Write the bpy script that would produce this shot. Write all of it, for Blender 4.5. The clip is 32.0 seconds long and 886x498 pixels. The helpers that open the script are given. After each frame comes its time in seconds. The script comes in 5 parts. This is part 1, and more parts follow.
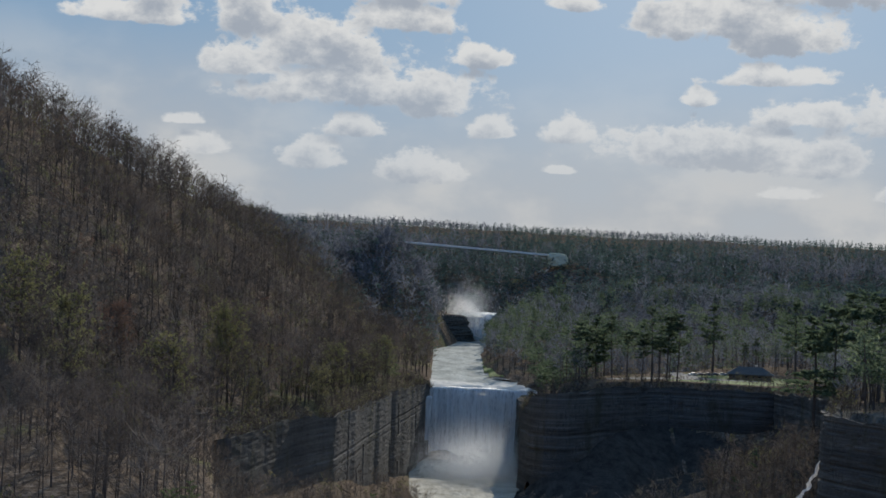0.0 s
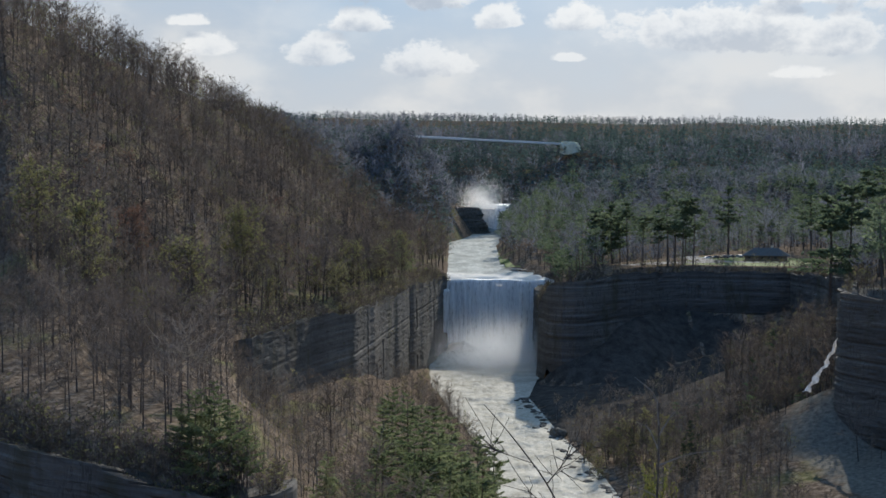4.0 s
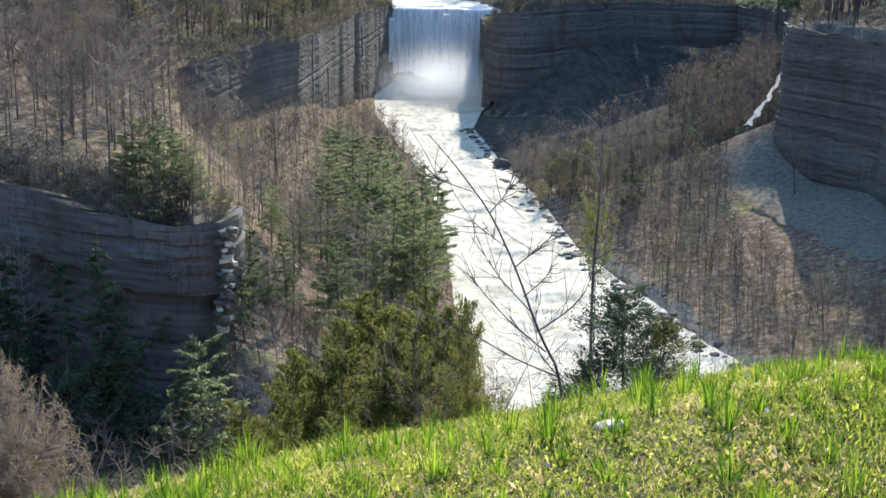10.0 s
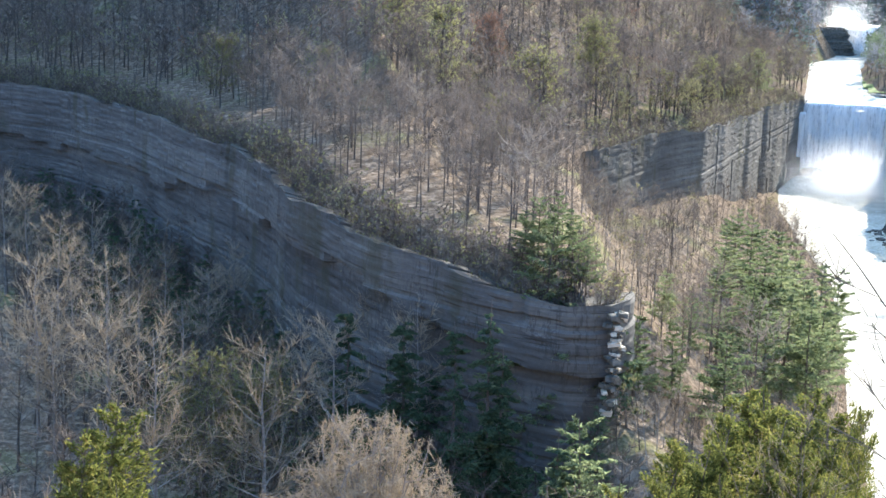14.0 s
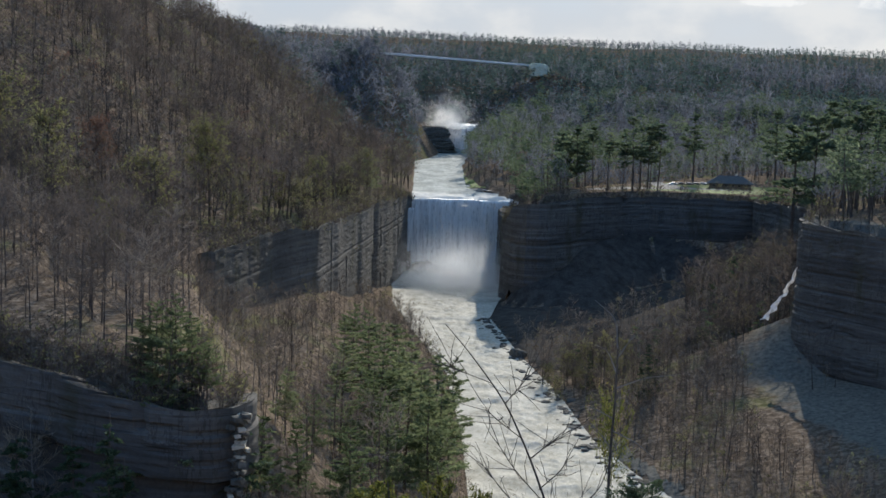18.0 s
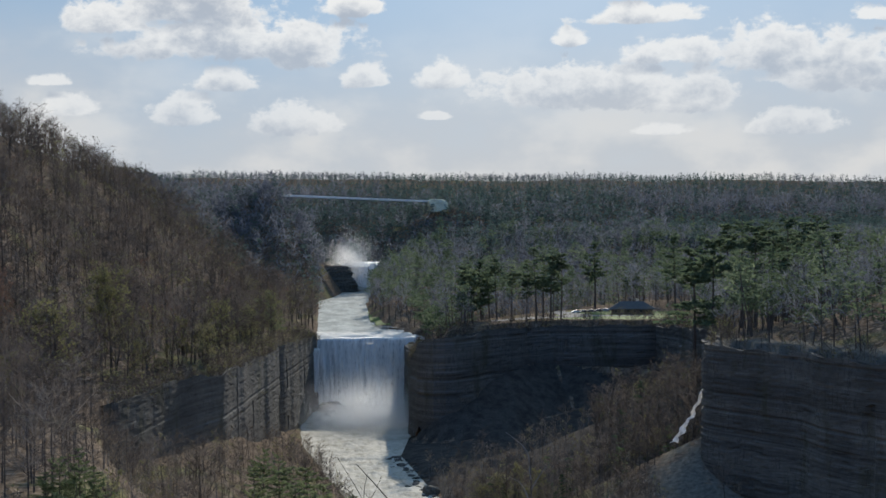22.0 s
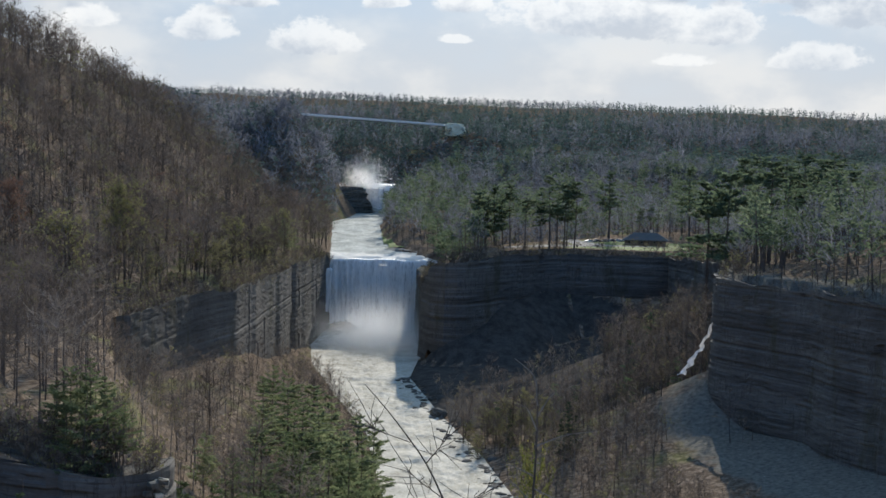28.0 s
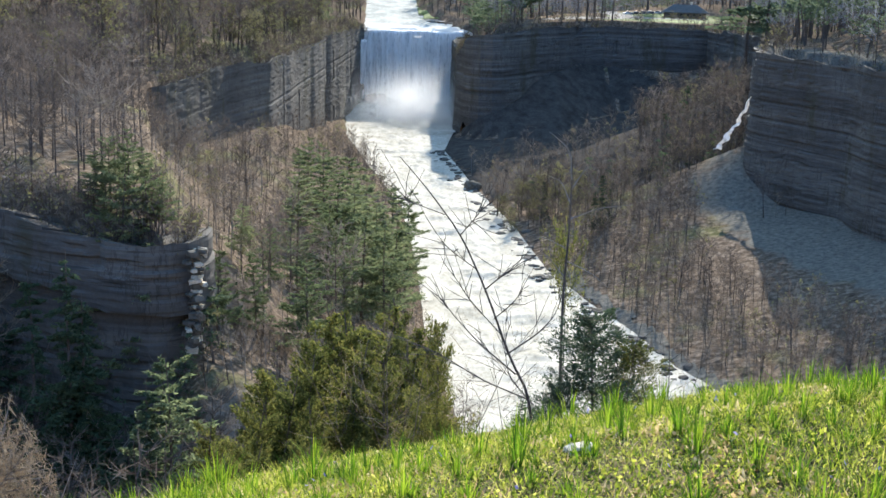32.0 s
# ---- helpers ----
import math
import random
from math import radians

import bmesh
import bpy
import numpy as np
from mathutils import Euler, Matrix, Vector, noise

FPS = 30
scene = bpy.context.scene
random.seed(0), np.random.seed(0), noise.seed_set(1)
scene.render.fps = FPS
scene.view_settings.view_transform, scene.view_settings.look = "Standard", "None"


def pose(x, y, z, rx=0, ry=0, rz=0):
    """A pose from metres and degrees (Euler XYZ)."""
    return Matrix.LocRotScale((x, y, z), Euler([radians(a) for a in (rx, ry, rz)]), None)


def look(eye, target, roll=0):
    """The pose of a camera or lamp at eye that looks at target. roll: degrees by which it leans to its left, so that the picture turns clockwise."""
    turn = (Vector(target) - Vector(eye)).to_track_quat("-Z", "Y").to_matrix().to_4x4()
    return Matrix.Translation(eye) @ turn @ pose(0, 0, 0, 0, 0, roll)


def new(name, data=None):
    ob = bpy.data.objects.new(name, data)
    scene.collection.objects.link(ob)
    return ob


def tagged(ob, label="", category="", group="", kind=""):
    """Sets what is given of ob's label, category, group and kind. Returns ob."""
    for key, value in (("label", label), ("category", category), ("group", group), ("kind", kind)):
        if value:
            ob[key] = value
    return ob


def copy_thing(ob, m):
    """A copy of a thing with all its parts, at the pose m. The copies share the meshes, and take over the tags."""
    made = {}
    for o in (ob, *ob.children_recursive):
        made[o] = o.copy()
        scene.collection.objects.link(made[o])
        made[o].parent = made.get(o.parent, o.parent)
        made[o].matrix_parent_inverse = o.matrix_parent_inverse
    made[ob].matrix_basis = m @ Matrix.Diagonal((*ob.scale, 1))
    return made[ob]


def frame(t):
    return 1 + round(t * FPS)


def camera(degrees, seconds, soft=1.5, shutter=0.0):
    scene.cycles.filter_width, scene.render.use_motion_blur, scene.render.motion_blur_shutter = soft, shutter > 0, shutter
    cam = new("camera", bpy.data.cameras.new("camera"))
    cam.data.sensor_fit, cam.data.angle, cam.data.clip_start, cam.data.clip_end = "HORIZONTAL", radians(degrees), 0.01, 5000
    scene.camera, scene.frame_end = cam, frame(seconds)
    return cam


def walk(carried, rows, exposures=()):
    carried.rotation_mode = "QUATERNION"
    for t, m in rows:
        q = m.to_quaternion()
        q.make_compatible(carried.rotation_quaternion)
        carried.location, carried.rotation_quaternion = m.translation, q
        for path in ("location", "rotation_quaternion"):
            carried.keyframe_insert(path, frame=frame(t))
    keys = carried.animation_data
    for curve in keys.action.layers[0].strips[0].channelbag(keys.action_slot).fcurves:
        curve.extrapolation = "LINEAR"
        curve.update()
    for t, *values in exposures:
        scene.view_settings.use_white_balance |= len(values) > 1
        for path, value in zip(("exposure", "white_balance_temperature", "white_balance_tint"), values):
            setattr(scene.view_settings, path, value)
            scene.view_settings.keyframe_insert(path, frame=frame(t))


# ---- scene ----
cam = camera(35.0, 32.0, soft=1.6)
EYE = Vector((0.0, 0.0, 82.0))
AIMS = [  # seconds, turn to the left, pitch, lean
    (0, 0.33, 1.78, 2.28), (0.5, 0.31, 2.33, 2.10), (1, 0.17, 2.38, 1.96), (1.5, 0.22, 2.00, 1.82),
    (2, 0.57, 0.82, 2.07), (2.5, 0.73, -1.26, 1.18), (3, 0.68, -2.25, 0.63), (3.5, 0.63, -2.75, 0.24),
    (5.5, 1.12, -1.65, -0.32), (6, 1.03, -1.74, 0.08), (6.5, 0.86, -1.88, 0.55), (7, -0.35, -2.84, 1.11),
    (7.5, -1.14, -4.11, 1.67), (8, -1.41, -5.86, 1.80), (8.5, -1.50, -8.18, 1.51), (9, -1.63, -9.87, 1.30),
    (9.5, -1.66, -11.49, 1.06), (10, -1.55, -13.53, 0.92), (10.5, -1.34, -14.85, 1.01), (11, -0.02, -16.16, 0.96),
    (11.5, 2.52, -16.59, 1.45), (12, 5.03, -16.54, 1.82), (12.5, 9.82, -13.97, 2.14), (13, 13.11, -11.72, 1.98),
    (13.5, 14.77, -11.04, 2.08), (15.5, 14.59, -8.67, 2.45), (16, 11.91, -8.42, 2.57), (16.5, 7.53, -8.17, 2.65),
    (17, 3.76, -7.75, 2.45), (17.5, 1.19, -6.84, 2.11), (18, -0.70, -5.85, 1.78), (18.5, -2.59, -4.99, 1.66),
    (19, -3.27, -4.27, 1.47), (19.5, -3.79, -3.52, 1.18), (20, -4.02, -3.16, 0.85), (20.5, -4.44, -3.04, 0.66),
    (21, -4.41, -2.46, 0.43), (21.5, -4.47, -1.40, -0.19), (22, -4.54, -0.25, -0.76), (22.5, -4.52, 1.30, -1.10),
    (23, -4.48, 2.62, -1.26), (23.5, -4.56, 3.57, -1.19), (24, -4.45, 3.88, -0.94), (24.5, -4.60, 3.92, -0.11),
    (26.5, -4.66, 2.74, 0.60), (27, -4.16, 0.82, 0.71), (27.5, -4.00, -1.40, 1.26), (28, -3.97, -3.34, 1.30),
    (28.5, -3.93, -4.75, 1.37), (29, -3.90, -5.76, 1.35), (29.5, -3.74, -6.82, 1.38), (30, -3.55, -8.32, 1.29),
    (30.5, -3.23, -8.76, 1.19), (31, -3.17, -9.41, 1.33), (31.5, -2.89, -10.85, 1.35), (32, -2.77, -12.61, 1.53),
]


def aim(turn, pitch, lean):
    a, p = radians(turn), radians(pitch)
    ahead = Vector((-math.sin(a) * math.cos(p), math.cos(a) * math.cos(p), math.sin(p)))
    return look(EYE, EYE + ahead, lean)


EXPOSURES = [(0, -0.24), (1.5, -0.2), (3.0, 0.2), (6, 0.2), (7, 0.25), (8, 0.53), (9, 1.25), (10, 1.3), (12, 1.62), (13, 2.15), (13.5, 2.25),
             (15.5, 1.4), (16, 1.15), (17, 0.6), (19, 0.22), (21, 0.16), (22, 0.08), (23, -0.2), (24.5, -0.25), (26.5, -0.05),
             (27.5, 0.25), (29, 0.55), (30, 1.05), (31, 1.4), (32, 1.3)]
KELVIN, TINT = 6270, 9
walk(cam, [(t, aim(*a)) for t, *a in AIMS], [(t, stops, KELVIN, TINT) for t, stops in EXPOSURES])

# ---- world, sun ----
SUN_TURN, SUN_HIGH = 11.0, 25.0  # degrees to the right of +y, above the horizon
sun_data = bpy.data.lights.new("sun", "SUN")
sun_data.energy, sun_data.angle, sun_data.color = 5.0, radians(0.53), (1.0, 0.93, 0.83)
sun = new("sun", sun_data)
_a, _e = radians(SUN_TURN), radians(SUN_HIGH)
sun.matrix_world = look((600 * math.sin(_a) * math.cos(_e), 600 * math.cos(_a) * math.cos(_e), 600 * math.sin(_e)), (0, 0, 0))

# heaps of cloud: turn, height above the horizon, half width, half height, in degrees
CLOUDS = [(12.4, 11.8, 1.0, 1.06), (6.3, 13.3, 1.23, 0.45), (2.2, 12.7, 2.51, 1.23), (2.2, 11.2, 2.12, 0.69), (8.5, 11.4, 1.67, 1.34), (5.7, 9.9, 3.35, 1.06),
          (8.6, 9.1, 1.67, 0.73), (3.9, 8.4, 4.69, 0.95), (0.8, 8.0, 1.56, 0.89), (-1.0, 9.7, 1.4, 0.5), (-4.7, 12.0, 1.0, 0.45), (4.1, 6.7, 1.23, 0.47)]
CLOUDS += [(-1.4, 6.8, 1.0, 0.5), (-4.5, 6.8, 1.12, 0.56), (5.7, 5.4, 1.45, 0.61), (1.4, 5.1, 1.56, 0.67), (-8.5, 13.8, 1.34, 0.33), (-15.4, 12.9, 4.69, 1.17),
           (-10.5, 11.6, 3.24, 1.12), (-13.0, 10.9, 2.34, 1.0), (-12.8, 9.1, 2.12, 0.42), (-9.8, 8.2, 0.67, 0.31), (-13.6, 7.6, 2.23, 0.56), (-17.9, 7.6, 1.9, 1.0)]
CLOUDS += [(-20.4, 6.9, 2.9, 1.23), (-10.9, 6.3, 5.02, 0.95), (-14.4, 5.7, 1.67, 0.61), (-18.4, 4.6, 1.79, 0.5), (-4.3, 5.2, 0.67, 0.2), (-13.5, 4.5, 1.12, 0.27),
           (11.1, 6.6, 0.78, 0.25), (10.3, 5.6, 1.0, 0.47), (-22.0, 10.0, 0.78, 0.73), (-21.7, 8.7, 0.89, 0.31), (13.3, 10.7, 2.34, 0.5), (-26, 12.5, 3, 1.2), (17, 13.5, 3, 1.2)]


class Nodes:
    """Short hand for building a node tree."""

    def __init__(self, tree):
        self.tree = tree
        tree.nodes.clear()

    def add(self, kind, operation="", use_clamp=False):
        n = self.tree.nodes.new(kind)
        if operation:
            n.operation = operation
        if use_clamp:
            n.use_clamp = True
        return n

    def link(self, a, b):
        self.tree.links.new(a, b)

    def put(self, socket, value):
        if hasattr(value, "is_linked"):
            self.link(value, socket)
        elif value is not None:
            socket.default_value = value

    def math(self, op, a, b=None, c=None, clamp=False):
        n = self.add("ShaderNodeMath", operation=op, use_clamp=clamp)
        for s, v in zip(n.inputs, (a, b, c)):
            self.put(s, v)
        return n.outputs[0]

    def vec(self, op, a, b=None, c=None):
        n = self.add("ShaderNodeVectorMath", operation=op)
        for s, v in zip(n.inputs, (a, b, c)):
            self.put(s, v)
        return n.outputs["Value"] if op in ("LENGTH", "DOT_PRODUCT") else n.outputs[0]

    def noise(self, vector, scale, detail=3.0, rough=0.55):
        n = self.add("ShaderNodeTexNoise")
        self.put(n.inputs["Vector"], vector)
        n.inputs["Scale"].default_value, n.inputs["Detail"].default_value, n.inputs["Roughness"].default_value = scale, detail, rough
        return n.outputs["Fac"]

    def noise_colour(self, vector, scale):
        n = self.add("ShaderNodeTexNoise")
        self.put(n.inputs["Vector"], vector)
        n.inputs["Scale"].default_value, n.inputs["Detail"].default_value = scale, 3.0
        return n.outputs["Color"]

    def ramp(self, fac, stops):
        n = self.add("ShaderNodeValToRGB")
        self.put(n.inputs[0], fac)
        els = n.color_ramp.elements
        els[0].position, els[0].color = stops[0][0], (*stops[0][1], 1)
        els[1].position, els[1].color = stops[-1][0], (*stops[-1][1], 1)
        for p, c in stops[1:-1]:
            e = els.new(p)
            e.color = (*c, 1)
        return n.outputs[0]

    def mix(self, fac, a, b, kind="MIX"):
        n = self.add("ShaderNodeMix")
        n.data_type, n.blend_type = "RGBA", kind
        self.put(n.inputs[0], fac)
        for s, v in ((n.inputs[6], a), (n.inputs[7], b)):
            self.put(s, (*v, 1) if isinstance(v, tuple) and len(v) == 3 else v)
        return n.outputs[2]

    def smooth(self, value, low, high):
        n = self.add("ShaderNodeMapRange")
        n.interpolation_type = "SMOOTHSTEP"
        self.put(n.inputs[0], value)
        n.inputs[1].default_value, n.inputs[2].default_value = low, high
        return n.outputs[0]


world = bpy.data.worlds.new("world")
scene.world = world
world.use_nodes = True
w = Nodes(world.node_tree)
sky = w.add("ShaderNodeTexSky")
sky.sky_type, sky.sun_disc, sky.sun_elevation, sky.sun_rotation = "NISHITA", False, _e, _a
sky.altitude, sky.air_density, sky.dust_density = 300.0, 1.0, 1.6
way = w.add("ShaderNodeTexCoord").outputs["Generated"]
split = w.add("ShaderNodeSeparateXYZ")
w.link(way, split.inputs[0])
turn = w.math("MULTIPLY", w.math("ARCTAN2", w.math("MULTIPLY", split.outputs[0], -1.0), split.outputs[1]), 57.2958)
high = w.math("MULTIPLY", w.math("ARCSINE", split.outputs[2]), 57.2958)
join = w.add("ShaderNodeCombineXYZ")
w.link(turn, join.inputs[0]), w.link(high, join.inputs[1])
place = join.outputs[0]
stretch = w.vec("MULTIPLY", place, (1.0, 1.35, 1.0))
heaps = w.add("ShaderNodeTexVoronoi")
heaps.feature, heaps.normalize = "SMOOTH_F1", True
w.link(w.vec("ADD", stretch, w.vec("MULTIPLY", w.vec("SUBTRACT", w.noise_colour(stretch, 0.9), (0.5, 0.5, 0.5)), (1.1, 1.1, 0.0))), heaps.inputs["Vector"])
heaps.inputs["Scale"].default_value, heaps.inputs["Detail"].default_value, heaps.inputs["Roughness"].default_value, heaps.inputs["Smoothness"].default_value = 0.95, 3.0, 0.6, 0.35
puff = w.math("SUBTRACT", 0.42, heaps.outputs["Distance"])
billow = w.math("ADD", w.math("MULTIPLY", puff, 1.5), w.math("MULTIPLY", w.math("SUBTRACT", w.noise(stretch, 0.55, 8.0, 0.62), 0.5), 2.3))
veil = w.noise(w.vec("MULTIPLY", place, (0.6, 1.0, 1.0)), 0.34, 5.0, 0.5)


def cloud_field(at, clouds):
    """How deep inside a cloud: rounded above, flat below."""
    least = None
    for a, e, wide, tall in clouds:
        off = w.vec("MULTIPLY", w.vec("SUBTRACT", at, (a, e - 0.45 * tall, 0)), (1 / wide, 0.72 / tall, 0))
        d = w.vec("LENGTH", w.vec("MAXIMUM", w.vec("MULTIPLY", off, (1.0, -2.6, 1.0)), w.vec("MAXIMUM", off, w.vec("MULTIPLY", off, (-1.0, 1.0, 1.0)))))
        least = d if least is None else w.math("SMOOTH_MIN", least, d, 0.22)
    return w.math("SUBTRACT", 1.0, least)


inside = w.math("ADD", cloud_field(place, CLOUDS), billow)
above = w.math("ADD", cloud_field(w.vec("ADD", place, (-0.1, 0.5, 0)), CLOUDS), w.math("MULTIPLY", billow, 1.2))
# beyond the named clouds the same cloud cover goes on all round
far_round = w.smooth(w.math("MAXIMUM", w.math("ABSOLUTE", turn), w.math("MULTIPLY", high, 1.7)), 26.0, 34.0)
others = w.math("MULTIPLY", w.smooth(w.noise(way, 5.0, 6.0, 0.55), 0.54, 0.64), far_round)
cover = w.math("MAXIMUM", w.smooth(inside, -0.04, 0.36), others)
grey = w.math("MULTIPLY", w.smooth(above, -0.05, 1.25), 0.92)
cloud_colour = w.mix(grey, (14.4, 14.1, 13.6), (6.7, 7.4, 8.5))
low_haze = w.smooth(high, 11.0, 2.5)
left_veil = w.math("MULTIPLY", w.smooth(turn, -3.0, 13.0), w.smooth(high, 13.0, 5.0))
thin = w.math("MAXIMUM", w.math("MULTIPLY", low_haze, 0.86), w.math("MULTIPLY", left_veil, 0.85))
thin = w.math("MULTIPLY", thin, w.math("ADD", 0.45, w.math("MULTIPLY", veil, 1.1)), clamp=True)
blue = w.mix(0.78, sky.outputs[0], (2.9, 6.3, 10.4))
base_sky = w.mix(thin, blue, w.mix(w.smooth(veil, 0.42, 0.62), (9.3, 9.35, 9.5), (11.6, 11.3, 10.9)))
final = w.mix(w.math("MULTIPLY", cover, w.math("SUBTRACT", 1.0, w.math("MULTIPLY", low_haze, 0.5))), base_sky, cloud_colour)
# the sky pales towards the sun and deepens away from it
sunward = w.vec("DOT_PRODUCT", way, (math.sin(_a) * math.cos(_e), math.cos(_a) * math.cos(_e), math.sin(_e)))
fade = w.smooth(sunward, -0.1, 0.82)
back = w.add("ShaderNodeBackground")
w.link(w.mix(1.0, final, w.mix(fade, (0.46, 0.60, 0.86), (1.0, 1.0, 1.0)), "MULTIPLY"), back.inputs[0])
back.inputs[1].default_value = 0.058
w.link(back.outputs[0], w.add("ShaderNodeOutputWorld").inputs[0])


# ---- materials ----
def material(name, build, rough=0.9, bump=None, metal=0.0, translucent=0.0, spec=0.06):
    m = bpy.data.materials.new(name)
    m.use_nodes = True
    n = Nodes(m.node_tree)
    colour, height = build(n)
    b = n.add("ShaderNodeBsdfPrincipled")
    n.put(b.inputs["Base Color"], (*colour, 1) if isinstance(colour, tuple) else colour)
    n.put(b.inputs["Roughness"], rough)
    b.inputs["Metallic"].default_value, b.inputs["Specular IOR Level"].default_value = metal, spec
    if height is not None and bump:
        k = n.add("ShaderNodeBump")
        k.inputs["Strength"].default_value, k.inputs["Distance"].default_value = bump
        n.put(k.inputs["Height"], height)
        n.link(k.outputs[0], b.inputs["Normal"])
    shader = b.outputs[0]
    if translucent:
        t = n.add("ShaderNodeBsdfTranslucent")
        n.put(t.inputs[0], (*colour, 1) if isinstance(colour, tuple) else colour)
        mixer = n.add("ShaderNodeMixShader")
        mixer.inputs[0].default_value = translucent
        n.link(shader, mixer.inputs[1]), n.link(t.outputs[0], mixer.inputs[2])
        shader = mixer.outputs[0]
    n.link(shader, n.add("ShaderNodeOutputMaterial").inputs[0])
    return m


def where(n):
    return n.add("ShaderNodeNewGeometry").outputs["Position"]


def plain(dark, light, scale=1.0, detail=4.0):
    """Two colours mixed by a coarse and a fine noise."""
    def build(n):
        p = where(n)
        f = n.math("ADD", n.math("MULTIPLY", n.noise(p, scale, detail), 0.6), n.math("MULTIPLY", n.noise(p, scale * 7, 2.0), 0.4))
        return n.ramp(f, [(0.35, dark), (0.65, light)]), f
    return build


def islands(stops, scale=0.02, each=0.0):
    """A colour for each loose piece, with a slow drift over the ground; each: the share that whole trees differ by."""
    def build(n):
        g = n.add("ShaderNodeNewGeometry")
        f = n.math("ADD", n.math("MULTIPLY", g.outputs["Random Per Island"], 0.55 * (1 - each)), n.math("MULTIPLY", n.noise(g.outputs["Position"], scale, 3.0), 0.45 * (1 - each)))
        if each:
            tint = n.add("ShaderNodeAttribute")
            tint.attribute_name = "tint"
            own = n.math("FRACT", n.math("ADD", tint.outputs["Fac"], n.add("ShaderNodeObjectInfo").outputs["Random"]))
            f = n.math("ADD", f, n.math("MULTIPLY", own, each))
        return n.ramp(f, stops), None
    return build


def ground_build(n):
    p = where(n)
    litter = n.ramp(n.noise(p, 0.55, 9.0, 0.78), [(0.34, (0.045, 0.034, 0.025)), (0.5, (0.145, 0.11, 0.08)), (0.68, (0.37, 0.295, 0.225))])
    green = n.ramp(n.noise(p, 2.2, 4.0), [(0.35, (0.10, 0.12, 0.04)), (0.65, (0.22, 0.26, 0.08))])
    patch = n.smooth(n.noise(p, 0.035, 3.0), 0.56, 0.68)
    soil = n.mix(n.math("MULTIPLY", patch, 0.35), litter, green)
    # bare grey shale along the foot of the tall wall
    off = n.vec("SUBTRACT", p, (119.0, 330.0, 0.0))
    across, along_ = n.vec("DOT_PRODUCT", off, (0.976, 0.216, 0.0)), n.vec("DOT_PRODUCT", off, (-0.216, 0.976, 0.0))
    far = n.math("SQRT", n.math("ADD", n.math("POWER", n.math("DIVIDE", across, 24.0), 2.0), n.math("POWER", n.math("DIVIDE", along_, 84.0), 2.0)))
    bare = n.math("SUBTRACT", 1.0, n.smooth(n.math("ADD", far, n.math("MULTIPLY", n.math("SUBTRACT", n.noise(p, 0.12, 5.0, 0.6), 0.5), 0.9)), 0.85, 1.05))
    shale = n.ramp(n.noise(p, 0.8, 7.0, 0.7), [(0.3, (0.08, 0.075, 0.064)), (0.7, (0.25, 0.232, 0.193))])
    return n.mix(bare, soil, shale), n.noise(p, 1.8, 5.0)


def rock_build(n):
    p = where(n)
    warp = n.vec("ADD", p, n.vec("MULTIPLY", n.vec("SUBTRACT", n.noise_colour(p, 0.03), (0.5, 0.5, 0.5)), (0.0, 0.0, 1.6)))
    beds = n.noise(n.vec("MULTIPLY", warp, (0.012, 0.012, 1.0)), 0.42, 6.0, 0.72)
    seams = n.noise(n.vec("MULTIPLY", warp, (0.05, 0.05, 1.0)), 1.9, 3.0, 0.6)
    joints = n.noise(n.vec("MULTIPLY", p, (1.0, 1.0, 0.16)), 0.5, 4.0, 0.65)
    broad = n.noise(p, 0.06, 5.0, 0.6)
    f = n.math("ADD", n.math("ADD", n.math("MULTIPLY", beds, 0.5), n.math("MULTIPLY", broad, 0.35)), n.math("MULTIPLY", n.noise(p, 1.4, 4.0, 0.7), 0.15))
    c = n.ramp(f, [(0.36, (0.062, 0.056, 0.05)), (0.5, (0.125, 0.115, 0.102)), (0.64, (0.215, 0.198, 0.172))])
    seam = n.smooth(seams, 0.60, 0.68)
    crack = n.math("MULTIPLY", n.math("SUBTRACT", 1.0, n.smooth(n.math("ABSOLUTE", n.math("SUBTRACT", joints, 0.5)), 0.006, 0.03)), n.smooth(n.noise(p, 0.12, 3.0), 0.42, 0.6))
    seam = n.math("MAXIMUM", seam, n.math("MULTIPLY", crack, 0.8))
    c = n.mix(n.math("MULTIPLY", seam, 0.55), c, (0.03, 0.027, 0.024))
    moss = n.math("MULTIPLY", n.smooth(n.noise(n.vec("MULTIPLY", p, (1.0, 1.0, 0.35)), 0.09, 5.0, 0.65), 0.53, 0.66), 0.55)
    c = n.mix(moss, c, (0.075, 0.068, 0.04))
    return c, n.math("SUBTRACT", f, n.math("MULTIPLY", seam, 0.3))


def scree_build(n):
    p = where(n)
    f = n.noise(p, 0.8, 7.0, 0.7)
    return n.ramp(f, [(0.3, (0.075, 0.07, 0.06)), (0.7, (0.24, 0.222, 0.185))]), f


def water_build(n):
    p = where(n)
    long_way = n.vec("MULTIPLY", p, (1.0, 0.55, 1.0))
    f = n.math("ADD", n.math("MULTIPLY", n.noise(long_way, 0.16, 6.0, 0.68), 0.55), n.math("MULTIPLY", n.noise(long_way, 1.1, 6.0, 0.75), 0.45))
    return n.ramp(f, [(0.36, (0.31, 0.285, 0.225)), (0.48, (0.46, 0.425, 0.345)), (0.62, (0.63, 0.59, 0.50))]), f


